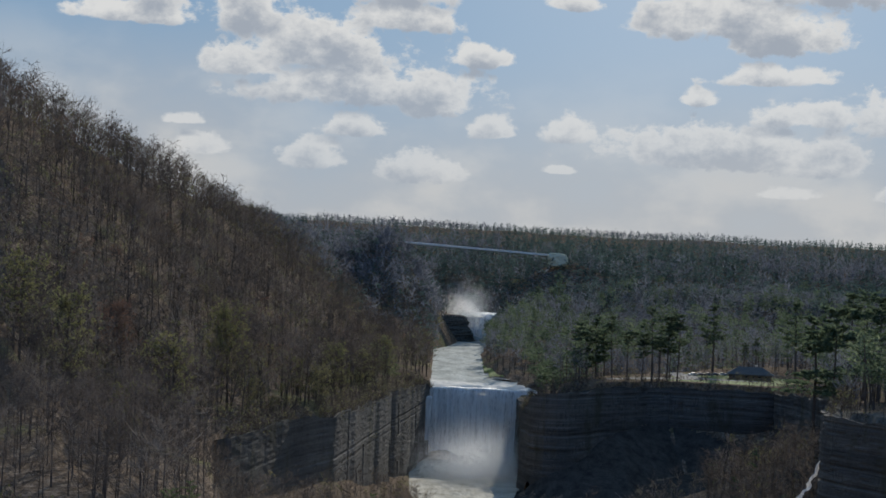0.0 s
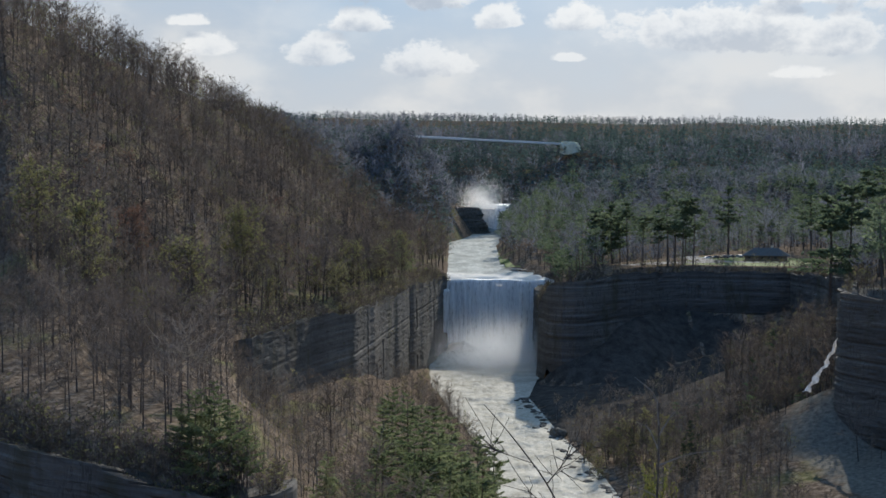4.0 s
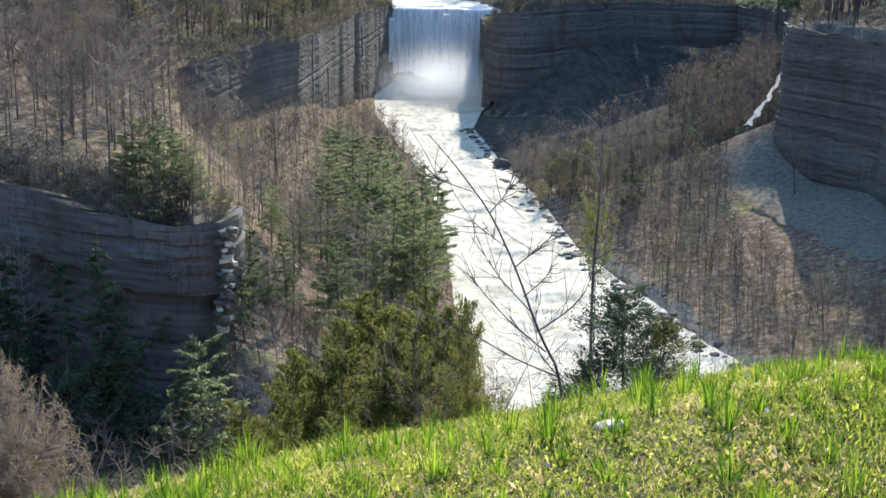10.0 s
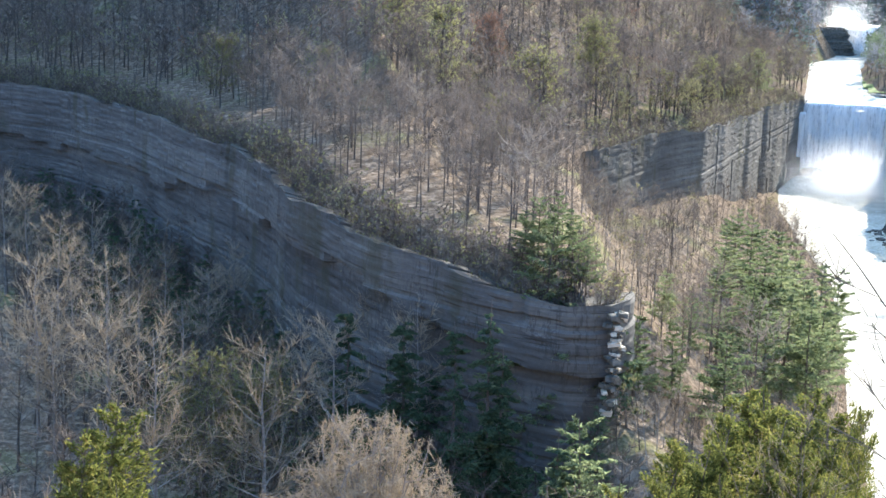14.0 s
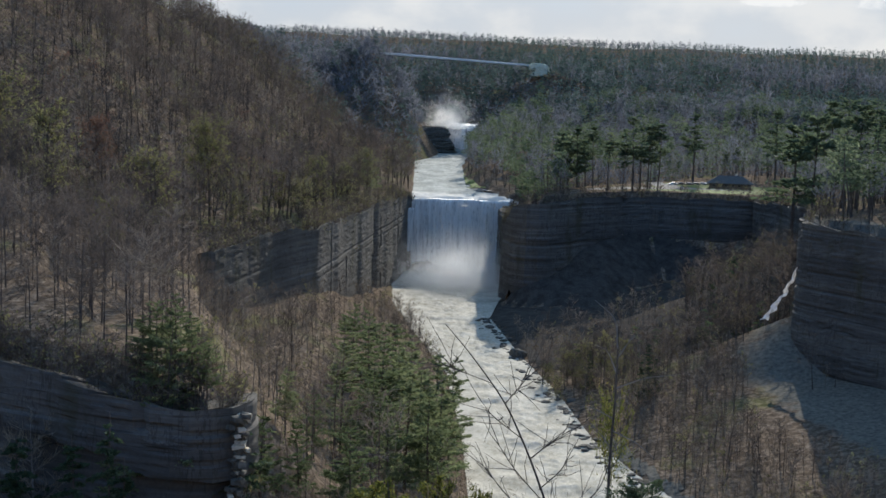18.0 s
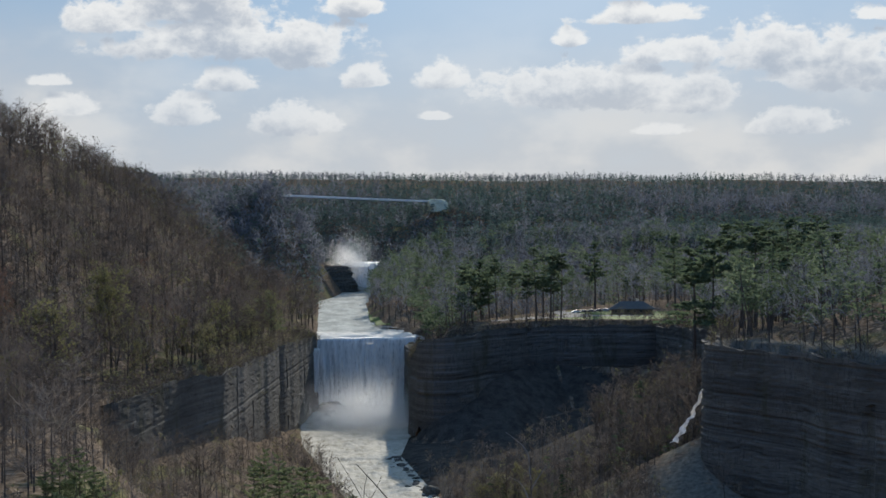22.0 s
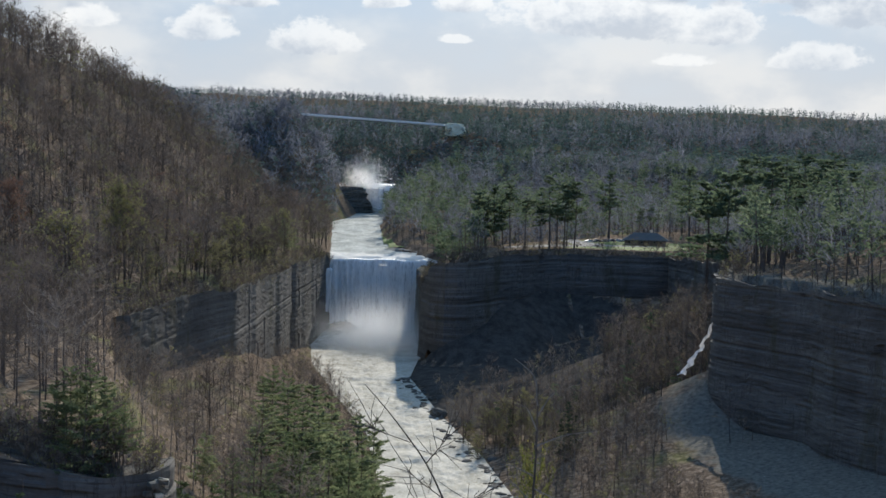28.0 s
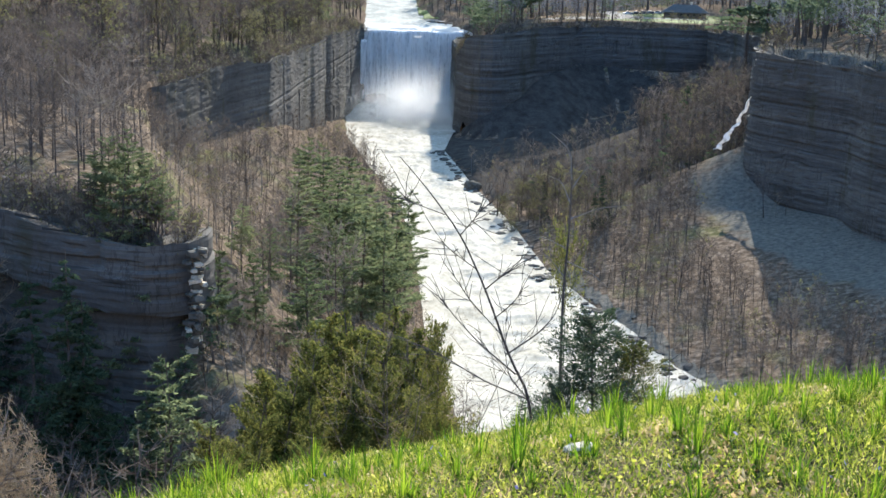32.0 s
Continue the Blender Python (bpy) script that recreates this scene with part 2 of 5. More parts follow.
def pool_build(n):
    p = where(n)
    f = n.math("ADD", n.math("MULTIPLY", n.noise(n.vec("MULTIPLY", p, (1.0, 0.35, 1.0)), 0.12, 5.0, 0.65), 0.6), n.math("MULTIPLY", n.noise(p, 0.8, 3.0), 0.4))
    calm = n.ramp(f, [(0.40, (0.25, 0.262, 0.235)), (0.54, (0.37, 0.382, 0.345)), (0.7, (0.66, 0.645, 0.59))])
    xyz = n.add("ShaderNodeSeparateXYZ")
    n.link(p, xyz.inputs[0])
    bands = n.noise(n.vec("MULTIPLY", p, (0.12, 0.5, 1.0)), 0.5, 5.0, 0.7)
    foam = n.math("SUBTRACT", 1.0, n.smooth(n.math("ADD", xyz.outputs[1], n.math("MULTIPLY", bands, 60.0)), 738.0, 756.0))
    return n.mix(foam, calm, (0.72, 0.68, 0.60)), f


def fall_build(n):
    p = where(n)
    f = n.math("ADD", n.math("MULTIPLY", n.noise(n.vec("MULTIPLY", p, (1.0, 1.0, 0.06)), 0.8, 5.0, 0.65), 0.7), n.math("MULTIPLY", n.noise(n.vec("MULTIPLY", p, (1.0, 1.0, 0.3)), 1.6, 4.0), 0.3))
    return n.ramp(f, [(0.36, (0.55, 0.52, 0.47)), (0.46, (0.86, 0.82, 0.75)), (0.56, (1.0, 0.96, 0.89))]), f


M_GROUND = material("leaf_litter", ground_build, 1.0, (0.5, 0.25), spec=0.0)
M_ROCK = material("bedded_shale", rock_build, 0.95, (0.45, 0.3), spec=0.05)
M_SCREE = material("scree", scree_build, 1.0, (0.6, 0.3), spec=0.0)
# talus kept dark in its colour to stand for the cliff's shade
M_SHADED_TALUS = material("shade_darkened_shale_talus", plain((0.04, 0.036, 0.032), (0.105, 0.095, 0.083), 0.25, 7.0), 1.0, (0.6, 0.4), spec=0.0)
M_WATER = material("white_water", water_build, 0.9, (0.5, 0.6), spec=0.03)
M_POOL = material("river_water", pool_build, 0.9, (0.35, 0.3), spec=0.03)
M_FALL = material("falling_water", fall_build, 0.5, (0.5, 0.5), translucent=0.15, spec=0.4)
M_MIST = material("spray", lambda n: ((0.98, 0.97, 0.95), None), 0.9, translucent=0.85)
M_BARK = material("bark", plain((0.06, 0.05, 0.045), (0.16, 0.135, 0.115), 3.0), 0.95, (0.4, 0.03))
M_TRUNK = material("grey_trunks", plain((0.05, 0.043, 0.038), (0.14, 0.12, 0.102), 2.0), 0.95)
M_BARK_PALE = material("pale_bark", plain((0.14, 0.125, 0.11), (0.32, 0.29, 0.26), 3.0), 0.95, (0.4, 0.03))
M_TWIG = material("bare_twigs", islands([(0.15, (0.062, 0.054, 0.049)), (0.4, (0.115, 0.098, 0.085)), (0.6, (0.158, 0.128, 0.108)), (0.85, (0.255, 0.222, 0.19))], 0.02, 0.6), 0.9, translucent=0.25)
# distance haze is put into the blue-grey of these far twigs
M_HAZE_TWIG = material("haze_tinted_twigs", islands([(0.15, (0.092, 0.102, 0.122)), (0.5, (0.165, 0.175, 0.20)), (0.85, (0.26, 0.268, 0.29))], 0.006, 0.45), 0.9, translucent=0.4)
M_TWIG_TAN = material("tan_twigs", islands([(0.2, (0.15, 0.118, 0.082)), (0.8, (0.36, 0.29, 0.205))], 0.02, 0.5), 0.9, translucent=0.15)
M_BUD_GREEN = material("green_buds", islands([(0.2, (0.125, 0.118, 0.058)), (0.5, (0.20, 0.195, 0.085)), (0.8, (0.30, 0.285, 0.14))], 0.02, 0.5), 0.8, translucent=0.4)
M_BUD_RED = material("red_buds", islands([(0.25, (0.15, 0.085, 0.06)), (0.75, (0.28, 0.165, 0.115))]), 0.8, translucent=0.3)
M_PINE = material("pine_needles", islands([(0.2, (0.075, 0.102, 0.05)), (0.5, (0.155, 0.19, 0.095)), (0.8, (0.28, 0.31, 0.165))], 0.02, 0.3), 0.7, translucent=0.55)
M_MAST = material("tall_pine_needles", islands([(0.2, (0.06, 0.088, 0.052)), (0.5, (0.12, 0.158, 0.092)), (0.8, (0.21, 0.25, 0.15))], 0.02, 0.35), 0.8, translucent=0.45)
# darker copy of the pine needles, with shade put into the colour
M_SHADE_NEEDLE = material("shade_darkened_needles", islands([(0.2, (0.036, 0.058, 0.034)), (0.5, (0.068, 0.10, 0.056)), (0.8, (0.13, 0.17, 0.09))], 0.02, 0.3), 0.8, translucent=0.3)
# needles of the far ridge, their blue stands in for haze
M_HAZE_PINE = material("haze_tinted_needles", islands([(0.2, (0.042, 0.068, 0.062)), (0.8, (0.13, 0.18, 0.16))], 0.006, 0.4), 0.85, translucent=0.4)
M_CEDAR = material("cedar_foliage", islands([(0.2, (0.045, 0.056, 0.016)), (0.45, (0.095, 0.11, 0.03)), (0.7, (0.185, 0.18, 0.048)), (0.85, (0.24, 0.18, 0.07))], 0.5, 0.1), 0.7, translucent=0.5)
M_GRASS = material("grass_blades", islands([(0.25, (0.05, 0.10, 0.012)), (0.45, (0.26, 0.32, 0.035)), (0.6, (0.43, 0.46, 0.06)), (0.75, (0.60, 0.56, 0.14))], 2.6), 0.6, translucent=0.5)
M_TUFT = material("tuft_blades", islands([(0.25, (0.035, 0.085, 0.01)), (0.5, (0.12, 0.23, 0.015)), (0.75, (0.30, 0.40, 0.03))], 2.6), 0.6, translucent=0.5)
M_DRY = material("dry_leaves", islands([(0.25, (0.42, 0.28, 0.13)), (0.75, (0.80, 0.64, 0.38))], 0.6), 0.9, translucent=0.45)
M_BANK = material("bank_soil", plain((0.035, 0.032, 0.014), (0.20, 0.165, 0.07), 14.0), 0.95, (0.6, 0.03))
M_LAWN = material("lawn_turf", plain((0.09, 0.13, 0.04), (0.19, 0.23, 0.07), 0.3), 0.9, (0.3, 0.05))
M_PATH = material("gravel_path", plain((0.17, 0.16, 0.145), (0.27, 0.255, 0.23), 0.6), 0.95, (0.2, 0.03))
M_STEEL = material("pale_painted_girder", plain((0.74, 0.73, 0.70), (0.84, 0.83, 0.80), 0.4), 0.6, (0.1, 0.02))
M_CUT = material("bare_cutting", plain((0.78, 0.70, 0.46), (0.92, 0.86, 0.66), 0.4), 0.95, (0.5, 0.3))
M_ROOF = material("shingle_roof", plain((0.11, 0.106, 0.10), (0.17, 0.164, 0.155), 1.2), 0.9, (0.3, 0.05), spec=0.0)
M_WALL = material("timber_wall", plain((0.11, 0.085, 0.065), (0.19, 0.15, 0.115), 1.2), 0.85, (0.3, 0.03))
M_GLASS = material("window_glass", lambda n: ((0.03, 0.035, 0.04), None), 0.08, spec=0.6)
M_TYRE = material("tyre_rubber", plain((0.02, 0.02, 0.02), (0.035, 0.035, 0.035), 4.0), 0.9)
M_STONE = material("pale_stone", plain((0.50, 0.42, 0.31), (0.80, 0.70, 0.55), 4.0), 0.9, (0.4, 0.02))
M_FLOWER = material("violet_petals", plain((0.25, 0.22, 0.50), (0.42, 0.38, 0.68), 20.0), 0.8, translucent=0.3)


# ---- mesh helpers ----
def raw_mesh(name, verts, faces, mat, smooth=False):
    """A mesh from arrays; faces all of one size."""
    verts, faces = np.asarray(verts, np.float32), np.asarray(faces, np.int32)
    me = bpy.data.meshes.new(name)
    count, k = faces.shape
    me.vertices.add(len(verts)), me.loops.add(count * k), me.polygons.add(count)
    me.vertices.foreach_set("co", verts.ravel())
    me.loops.foreach_set("vertex_index", faces.ravel())
    me.polygons.foreach_set("loop_start", np.arange(0, count * k, k, dtype=np.int32))
    me.polygons.foreach_set("use_smooth", np.full(count, smooth))
    me.update(calc_edges=True)
    me.materials.append(mat)
    return me


def part(name, data, mat=None, parent=None, label=""):
    """One mesh object; data is a bmesh or a mesh."""
    if isinstance(data, bmesh.types.BMesh):
        me = bpy.data.meshes.new(name)
        data.to_mesh(me)
        data.free()
        me.materials.append(mat)
        data = me
    ob = new(name, data)
    ob.parent = parent
    return tagged(ob, label)


def thing(name, at, label, category, group="", kind=""):
    ob = new(name)
    ob.matrix_basis = at if isinstance(at, Matrix) else Matrix.Translation(at)
    return tagged(ob, label, category, group, kind)


def setting(name, data, label, category):
    return tagged(new(name, data), label, category, kind="structure")


def grid_faces(rows, cols):
    a = (np.arange(rows - 1)[:, None] * cols + np.arange(cols - 1)).ravel()
    return np.stack([a, a + 1, a + cols + 1, a + cols], -1)


def box_bm(sx, sy, sz, at=(0, 0, 0), bevel=0.0, bm=None):
    bm = bm or bmesh.new()
    made = bmesh.ops.create_cube(bm, size=1.0, matrix=Matrix.Translation(at) @ Matrix.Diagonal((sx, sy, sz, 1)))
    if bevel:
        edges = {e for v in made["verts"] for e in v.link_edges}
        bmesh.ops.bevel(bm, geom=list(edges), offset=bevel, segments=2, affect="EDGES")
    return bm


def soft_noise(x, y, seed, scale):
    """Smooth value noise on arrays."""
    x, y = np.asarray(x, float) / scale + seed * 17.3, np.asarray(y, float) / scale + seed * 5.7
    xi, yi = np.floor(x), np.floor(y)
    u, v = x - xi, y - yi
    u, v = u * u * (3 - 2 * u), v * v * (3 - 2 * v)

    def h(a, b):
        s = np.sin(a * 127.1 + b * 311.7 + seed * 74.7) * 43758.5453
        return s - np.floor(s)
    return (h(xi, yi) * (1 - u) + h(xi + 1, yi) * u) * (1 - v) + (h(xi, yi + 1) * (1 - u) + h(xi + 1, yi + 1) * u) * v


# ---- the lie of the land ----
# rims of the gorge: x, y, height of the rim
RIM_LEFT = [(-900, 560, 52), (-330, 420, 51), (-209, 370, 50), (-171, 338, 49.5), (-141, 303, 49), (-114, 277, 48), (-83, 231, 46.5), (-63, 206, 45),
            (-54, 200, 44), (-40, 192, 42.5), (-29, 188, 41), (-33, 215, 42), (-46, 280, 43), (-57, 348, 44), (-48, 411, 44), (-38, 443, 43),
            (-25, 572, 41), (-31, 579, 41), (-24, 588, 41), (-13, 688, 38)]
BANK_LEFT = [(-8, 700, 38), (-8, 760, 39), (-9, 911, 43), (-11, 1085, 47), (-4, 1110, 66), (-60, 1180, 72), (-300, 1240, 90)]
RIM_RIGHT = [(400, -300, 52), (240, 30, 52), (190, 150, 53), (152, 250, 53), (129, 330, 53), (119, 369, 53), (110, 392, 53), (129, 460, 51), (154, 540, 48),
             (146, 616, 45), (99, 632, 45), (71, 612, 45), (45, 583, 44), (36, 603, 33), (40, 645, 33), (46, 688, 34.5)]
BANK_RIGHT = [(40, 700, 37), (28, 750, 38.5), (22, 840, 41), (25, 960, 44), (33, 1085, 47), (40, 1110, 66), (90, 1190, 75), (300, 1240, 90)]
RIVER_RIGHT = [(47, 692), (40, 640), (29, 590), (24, 544), (31, 463), (38, 407), (42, 349), (47, 321), (54, 292), (58, 268), (64, 250), (80, 215), (110, 170), (150, 110), (200, 40), (260, -60)]
RIVER_LEFT = [(-14, 692), (-13, 640), (-11, 580), (-2, 507), (9, 431), (12, 354), (13, 294), (17, 230), (25, 190), (50, 140), (90, 80), (140, 10), (190, -80)]
BROW = [(-400, -80), (-60, -11), (-8, 1.6), (-3, 3.1), (-1.4, 3.75), (0, 4.6), (0.8, 5.1), (1.9, 5.55), (4, 6.3), (9, 7.8), (40, 14), (130, 20), (300, -40)]


def to_line(x, y, line):
    """Distance from a polyline and the value along it."""
    best, value = np.full(np.shape(x), 1e9), np.zeros(np.shape(x))
    for p, q in zip(line, line[1:]):
        dx, dy = q[0] - p[0], q[1] - p[1]
        s = np.clip(((x - p[0]) * dx + (y - p[1]) * dy) / (dx * dx + dy * dy), 0, 1)
        d = np.hypot(x - p[0] - s * dx, y - p[1] - s * dy)
        near = d < best
        best = np.where(near, d, best)
        if len(p) > 2:
            value = np.where(near, p[2] + s * (q[2] - p[2]), value)
    return best, value


def within(x, y, outline):
    """Whether points lie inside a closed outline."""
    inside_ = np.zeros(np.shape(x), bool)
    for p, q in zip(outline, outline[1:] + outline[:1]):
        crosses = (p[1] > y) != (q[1] > y)
        at = p[0] + (y - p[1]) * (q[0] - p[0]) / ((q[1] - p[1]) or 1e-9)
        inside_ ^= crosses & (x < at)
    return inside_


SHORE_LEFT, SHORE_RIGHT = RIM_LEFT + BANK_LEFT, RIM_RIGHT + BANK_RIGHT
LEFT_LAND = [p[:2] for p in SHORE_LEFT] + [(-4500, 1240), (-4500, 560)]
RIGHT_LAND = [p[:2] for p in SHORE_RIGHT] + [(4500, 1240), (4500, -300)]
RIVER = RIVER_RIGHT + RIVER_LEFT[::-1]
NEAR_HILL = BROW + [(300, -4000), (-400, -4000)]


def river_level(y):
    return np.interp(y, [-100, 200, 690], [-5.0, -2.0, 0.5])


def pool_level(y):
    return np.interp(y, [688, 694, 700, 712, 1085, 1112, 1400], [34.3, 35.0, 36.5, 37.0, 45.5, 66.0, 67.0])


def land(x, y):
    """Height of the ground."""
    x, y = np.asarray(x, float), np.asarray(y, float)
    bumps = (soft_noise(x, y, 1, 45) - 0.5) * 6 + (soft_noise(x, y, 2, 13) - 0.5) * 1.6
    # gorge floor and talus
    d_river = np.where(within(x, y, RIVER), 0.0, np.minimum(to_line(x, y, RIVER_LEFT)[0], to_line(x, y, RIVER_RIGHT)[0]))
    right_side = x > np.interp(y, [-100, 200, 300, 690], [200, 30, 25, 20])
    rise = np.where(right_side, np.interp(d_river, [0, 6, 30, 70, 200], [-1.2, 0.8, 6, 13.5, 30]), np.interp(d_river, [0, 5, 45, 110, 300], [-1.2, 1.5, 24, 34, 50]))
    cove = np.clip((160 - 1.1 * x - y) / 20, 0, 1) * (x < 5)
    rise = rise * (1 - cove) + cove * np.minimum(rise, np.interp(d_river, [0, 5, 60, 300], [-1.2, 1.0, 6, 14]))
    rise = np.where(right_side & (y > 420), np.minimum(rise, np.interp(d_river, [0, 6, 40, 75, 200], [-1.2, 0.5, 4, 8, 16])), rise)
    z = river_level(y) + rise + bumps * np.clip(d_river / 30, 0, 0.5)
    # the near hill falls away from its brow
    d_brow = to_line(x, y, BROW)[0]
    top = 80.28 - 0.05 * np.clip(y, -10, 12) + 0.025 * np.clip(x, -8, 12) + (soft_noise(x, y, 3, 1.7) - 0.5) * 0.12
    fall = np.interp(d_brow, [0, 1.2, 3, 6, 40, 140, 300], [0, 0.3, 1.0, 3.6, 25, 76, 120])
    on_top = within(x, y, NEAR_HILL)
    hill = np.where(on_top, top, top - fall + bumps * np.clip((d_brow - 5) / 40, 0, 0.5))
    z = np.maximum(z, hill)
    # a wooded flank under the spur, and a scree cone in the corner of the tall wall
    d, rim = to_line(x, y, RIM_LEFT[11:13])
    z = np.maximum(z, rim - 1.0 - 1.05 * d)
    z = np.maximum(z, 26 - 0.5 * np.hypot(x - 110, y - 402))
    z = np.maximum(z, np.where(y > 500, np.interp(x, [28, 75], [6, 30]) - 0.74 * to_line(x, y, RIM_RIGHT[8:13])[0], z))
    z = np.maximum(z, 34 - 0.42 * np.hypot(x - 132, y - 480))
    # land left of the gorge
    d, rim = to_line(x, y, SHORE_LEFT)
    steep = np.interp(d, [0, 6, 32, 60, 400], [0, 1.0, 5, 27, 330])
    cap = np.interp(y, [300, 420, 500, 640, 900, 1200, 1650, 2200], [215, 210, 187, 151, 118, 117, 150, 156])
    away = np.degrees(np.arctan2(-x, np.maximum(y, 1.0)))
    cap = np.minimum(cap, np.interp(away, [18.5, 25, 40], [300, 112, 92]))
    up = rim + steep
    up = cap - np.logaddexp(0, (cap - up) / 9) * 9 + 9 * np.log(2) * 0
    z = np.where(within(x, y, LEFT_LAND), up + bumps * np.clip(d / 20, 0, 0.8), z)
    # land right of the gorge: a flat with a lawn, a wooded rise behind it
    d, rim = to_line(x, y, SHORE_RIGHT)
    rim = np.minimum(rim, 53)
    flat = np.interp(y, [500, 560, 760, 1000, 1200, 1650, 2200], [0, 0, 3, 16, 32, 60, 70])
    knoll = np.interp(d, [0, 12, 90, 300], [0, 1, 24, 34]) * np.interp(y, [480, 580], [1, 0])
    side = np.minimum(flat, np.interp(d, [0, 5, 60, 400], [0.5, 3, 30, 260]))
    z = np.where(within(x, y, RIGHT_LAND), rim + np.maximum(side, knoll) + bumps * np.clip((d - 45) / 60, 0, 0.8), z)
    # the bed above the falls, and the far ridge
    upper = (y > 697) & ~within(x, y, LEFT_LAND) & ~within(x, y, RIGHT_LAND)
    z = np.where(upper, np.where(y < 1150, pool_level(y) - 1.0, 0), z)
    far = np.interp(y, [1120, 1200, 1420, 1660, 2300, 3500], [70, 84, 124, 158, 163, 158]) + bumps * 0.7 + (soft_noise(x, y, 5, 260) - 0.5) * 8 - np.clip((x - 60) / 600, -0.3, 1) * 8
    blend = np.clip((y - 1120) / 120, 0, 1)
    z = np.where(y > 1120, z * (1 - blend) + far * blend, z)
    # shoulders that carry the ends of the bridge
    return np.maximum(z, np.maximum(122.5 - 0.45 * np.hypot(np.where(x > -45, (x + 45) * 3.2, x + 45), y - 1108), 116.5 - 0.42 * np.hypot(x - 104, y - 1245)))


# ---- ground ----
def spaced(stops):
    """Grid lines from (place, step) stops."""
    out = [stops[0][0]]
    for (a, step), (b, _) in zip(stops, stops[1:]):
        out += list(np.linspace(a, b, max(2, round((b - a) / step) + 1))[1:])
    return np.array(out)


GX = spaced([(-4500, 250), (-1200, 60), (-420, 7), (-140, 3.5), (-12, 0.55), (14, 3.5), (190, 8), (500, 40), (1200, 250), (4500, 1)])
GY = spaced([(-4000, 300), (-400, 40), (-40, 4), (0, 0.55), (14, 3.5), (720, 8), (1300, 22), (2400, 150), (4500, 1)])
gx, gy = np.meshgrid(GX, GY)
gz = land(gx, gy)
ground = setting("ground", raw_mesh("ground", np.stack([gx, gy, gz], -1).reshape(-1, 3), grid_faces(*gx.shape), M_GROUND, True), "brown leaf-littered forest floor sloping into the gorge", "ground")


# ---- cliffs ----
def cliff(name, line, foot, label, out=3.0, step=1.3, layer=0.62, seed=1, flip=1, butt=2.0, relief=1.0, ragged=2.6, cap=None):
    """A bedded rock wall below a rim: ledges of uneven depth, joints and broken blocks."""
    pts = np.array(line, float)
    seg = np.hypot(*np.diff(pts[:, :2], axis=0).T)
    s = np.r_[0, np.cumsum(seg)]
    at = np.arange(0, s[-1], step)
    x, y, top = (np.interp(at, s, pts[:, k]) for k in range(3))
    # round off the plan
    k = np.ones(5) / 5
    x[2:-2], y[2:-2] = np.convolve(x, k, "valid"), np.convolve(y, k, "valid")
    tx, ty = np.gradient(x), np.gradient(y)
    length = np.hypot(tx, ty) + 1e-9
    nx, ny = flip * ty / length, -flip * tx / length
    low = np.array([foot(a, b) for a, b in zip(x, y)])
    tall = float(top.max() - low.min()) + 4
    rows = int(tall / layer) * 2
    depth = np.arange(rows) * layer / 2
    rng = np.random.default_rng(seed)
    steps = np.cumsum(rng.normal(0.03, 0.035, rows // 2 + 1))
    steps -= (rng.random(rows // 2 + 1) < 0.08) * rng.uniform(0.15, 0.5, rows // 2 + 1)
    ledge = np.repeat(steps, 2)[:rows] * relief
    D, S = np.meshgrid(depth, at, indexing="ij")
    T = np.broadcast_to(top, D.shape) - 0.3 + (soft_noise(S, 0 * S, seed, 9) - 0.5) * ragged - np.floor(soft_noise(S, 0 * S, seed + 9, 5) * 3) * 0.27 * ragged
    Zc = np.minimum(top.max() + 1.0 - D, T)
    Zc = np.maximum(Zc, np.broadcast_to(low, D.shape) - 2.0)
    lay = np.floor(D / layer)
    push = out + butt * 0.4 + np.broadcast_to(ledge[:, None], D.shape) + (np.floor(soft_noise(S, lay * 5.0, seed + 3, 3.0) * 5) / 5 - 0.5) * 0.5 * relief
    push += (soft_noise(S, D * 0.12, seed + 5, 16) - 0.5) * butt + (np.floor(soft_noise(S, D * 0.15, seed + 6, 8) * 5) / 5 - 0.4) * relief
    joint = (soft_noise(S, D * 0.05, seed + 8, 3.3) > 0.88) & (soft_noise(S, D, seed + 12, 11) > 0.4)
    push -= joint * 0.9
    if cap:
        # a resistant cap overhangs softer beds; its under edge steps up and down
        under = np.interp(S, [0, s[-1]], cap[:2]) + (np.floor(soft_noise(S, 0 * S, seed + 20, 22) * 4) / 4 - 0.5) * 7
        push += np.where(D - (top.max() - top) < under, cap[2], 0.0)
    edge = np.clip(np.minimum(S, s[-1] - S) / 4, 0, 1)
    push = push * (0.3 + 0.7 * edge)
    # the first row reaches back into the hill under the turf
    buried = Zc >= T - 1e-6
    push = np.where(buried & np.roll(buried, -1, axis=0), -4.5, push)
    Zc = np.where(buried & np.roll(buried, -1, axis=0), T - 2.6, Zc)
    push[0], Zc[0] = -4.5, T[0] - 2.6
    X = np.broadcast_to(x, D.shape) + nx * push
    Y = np.broadcast_to(y, D.shape) + ny * push
    return setting(name, raw_mesh(name, np.stack([X, Y, Zc], -1).reshape(-1, 3), grid_faces(*D.shape), M_ROCK), label, "cliff")


def foot_by(line, flip):
    """Ground a few metres out from the wall."""
    pts = np.array([p[:2] for p in line])

    def foot(a, b):
        k = int(np.argmin(np.hypot(*(pts - (a, b)).T)))
        t = pts[min(k + 1, len(pts) - 1)] - pts[max(k - 1, 0)]
        t = t / np.hypot(*t)
        return min(float(land(np.array(a + flip * t[1] * r), np.array(b - flip * t[0] * r))) for r in (3.0, 6.0, 10.0)) - 4.0
    return foot


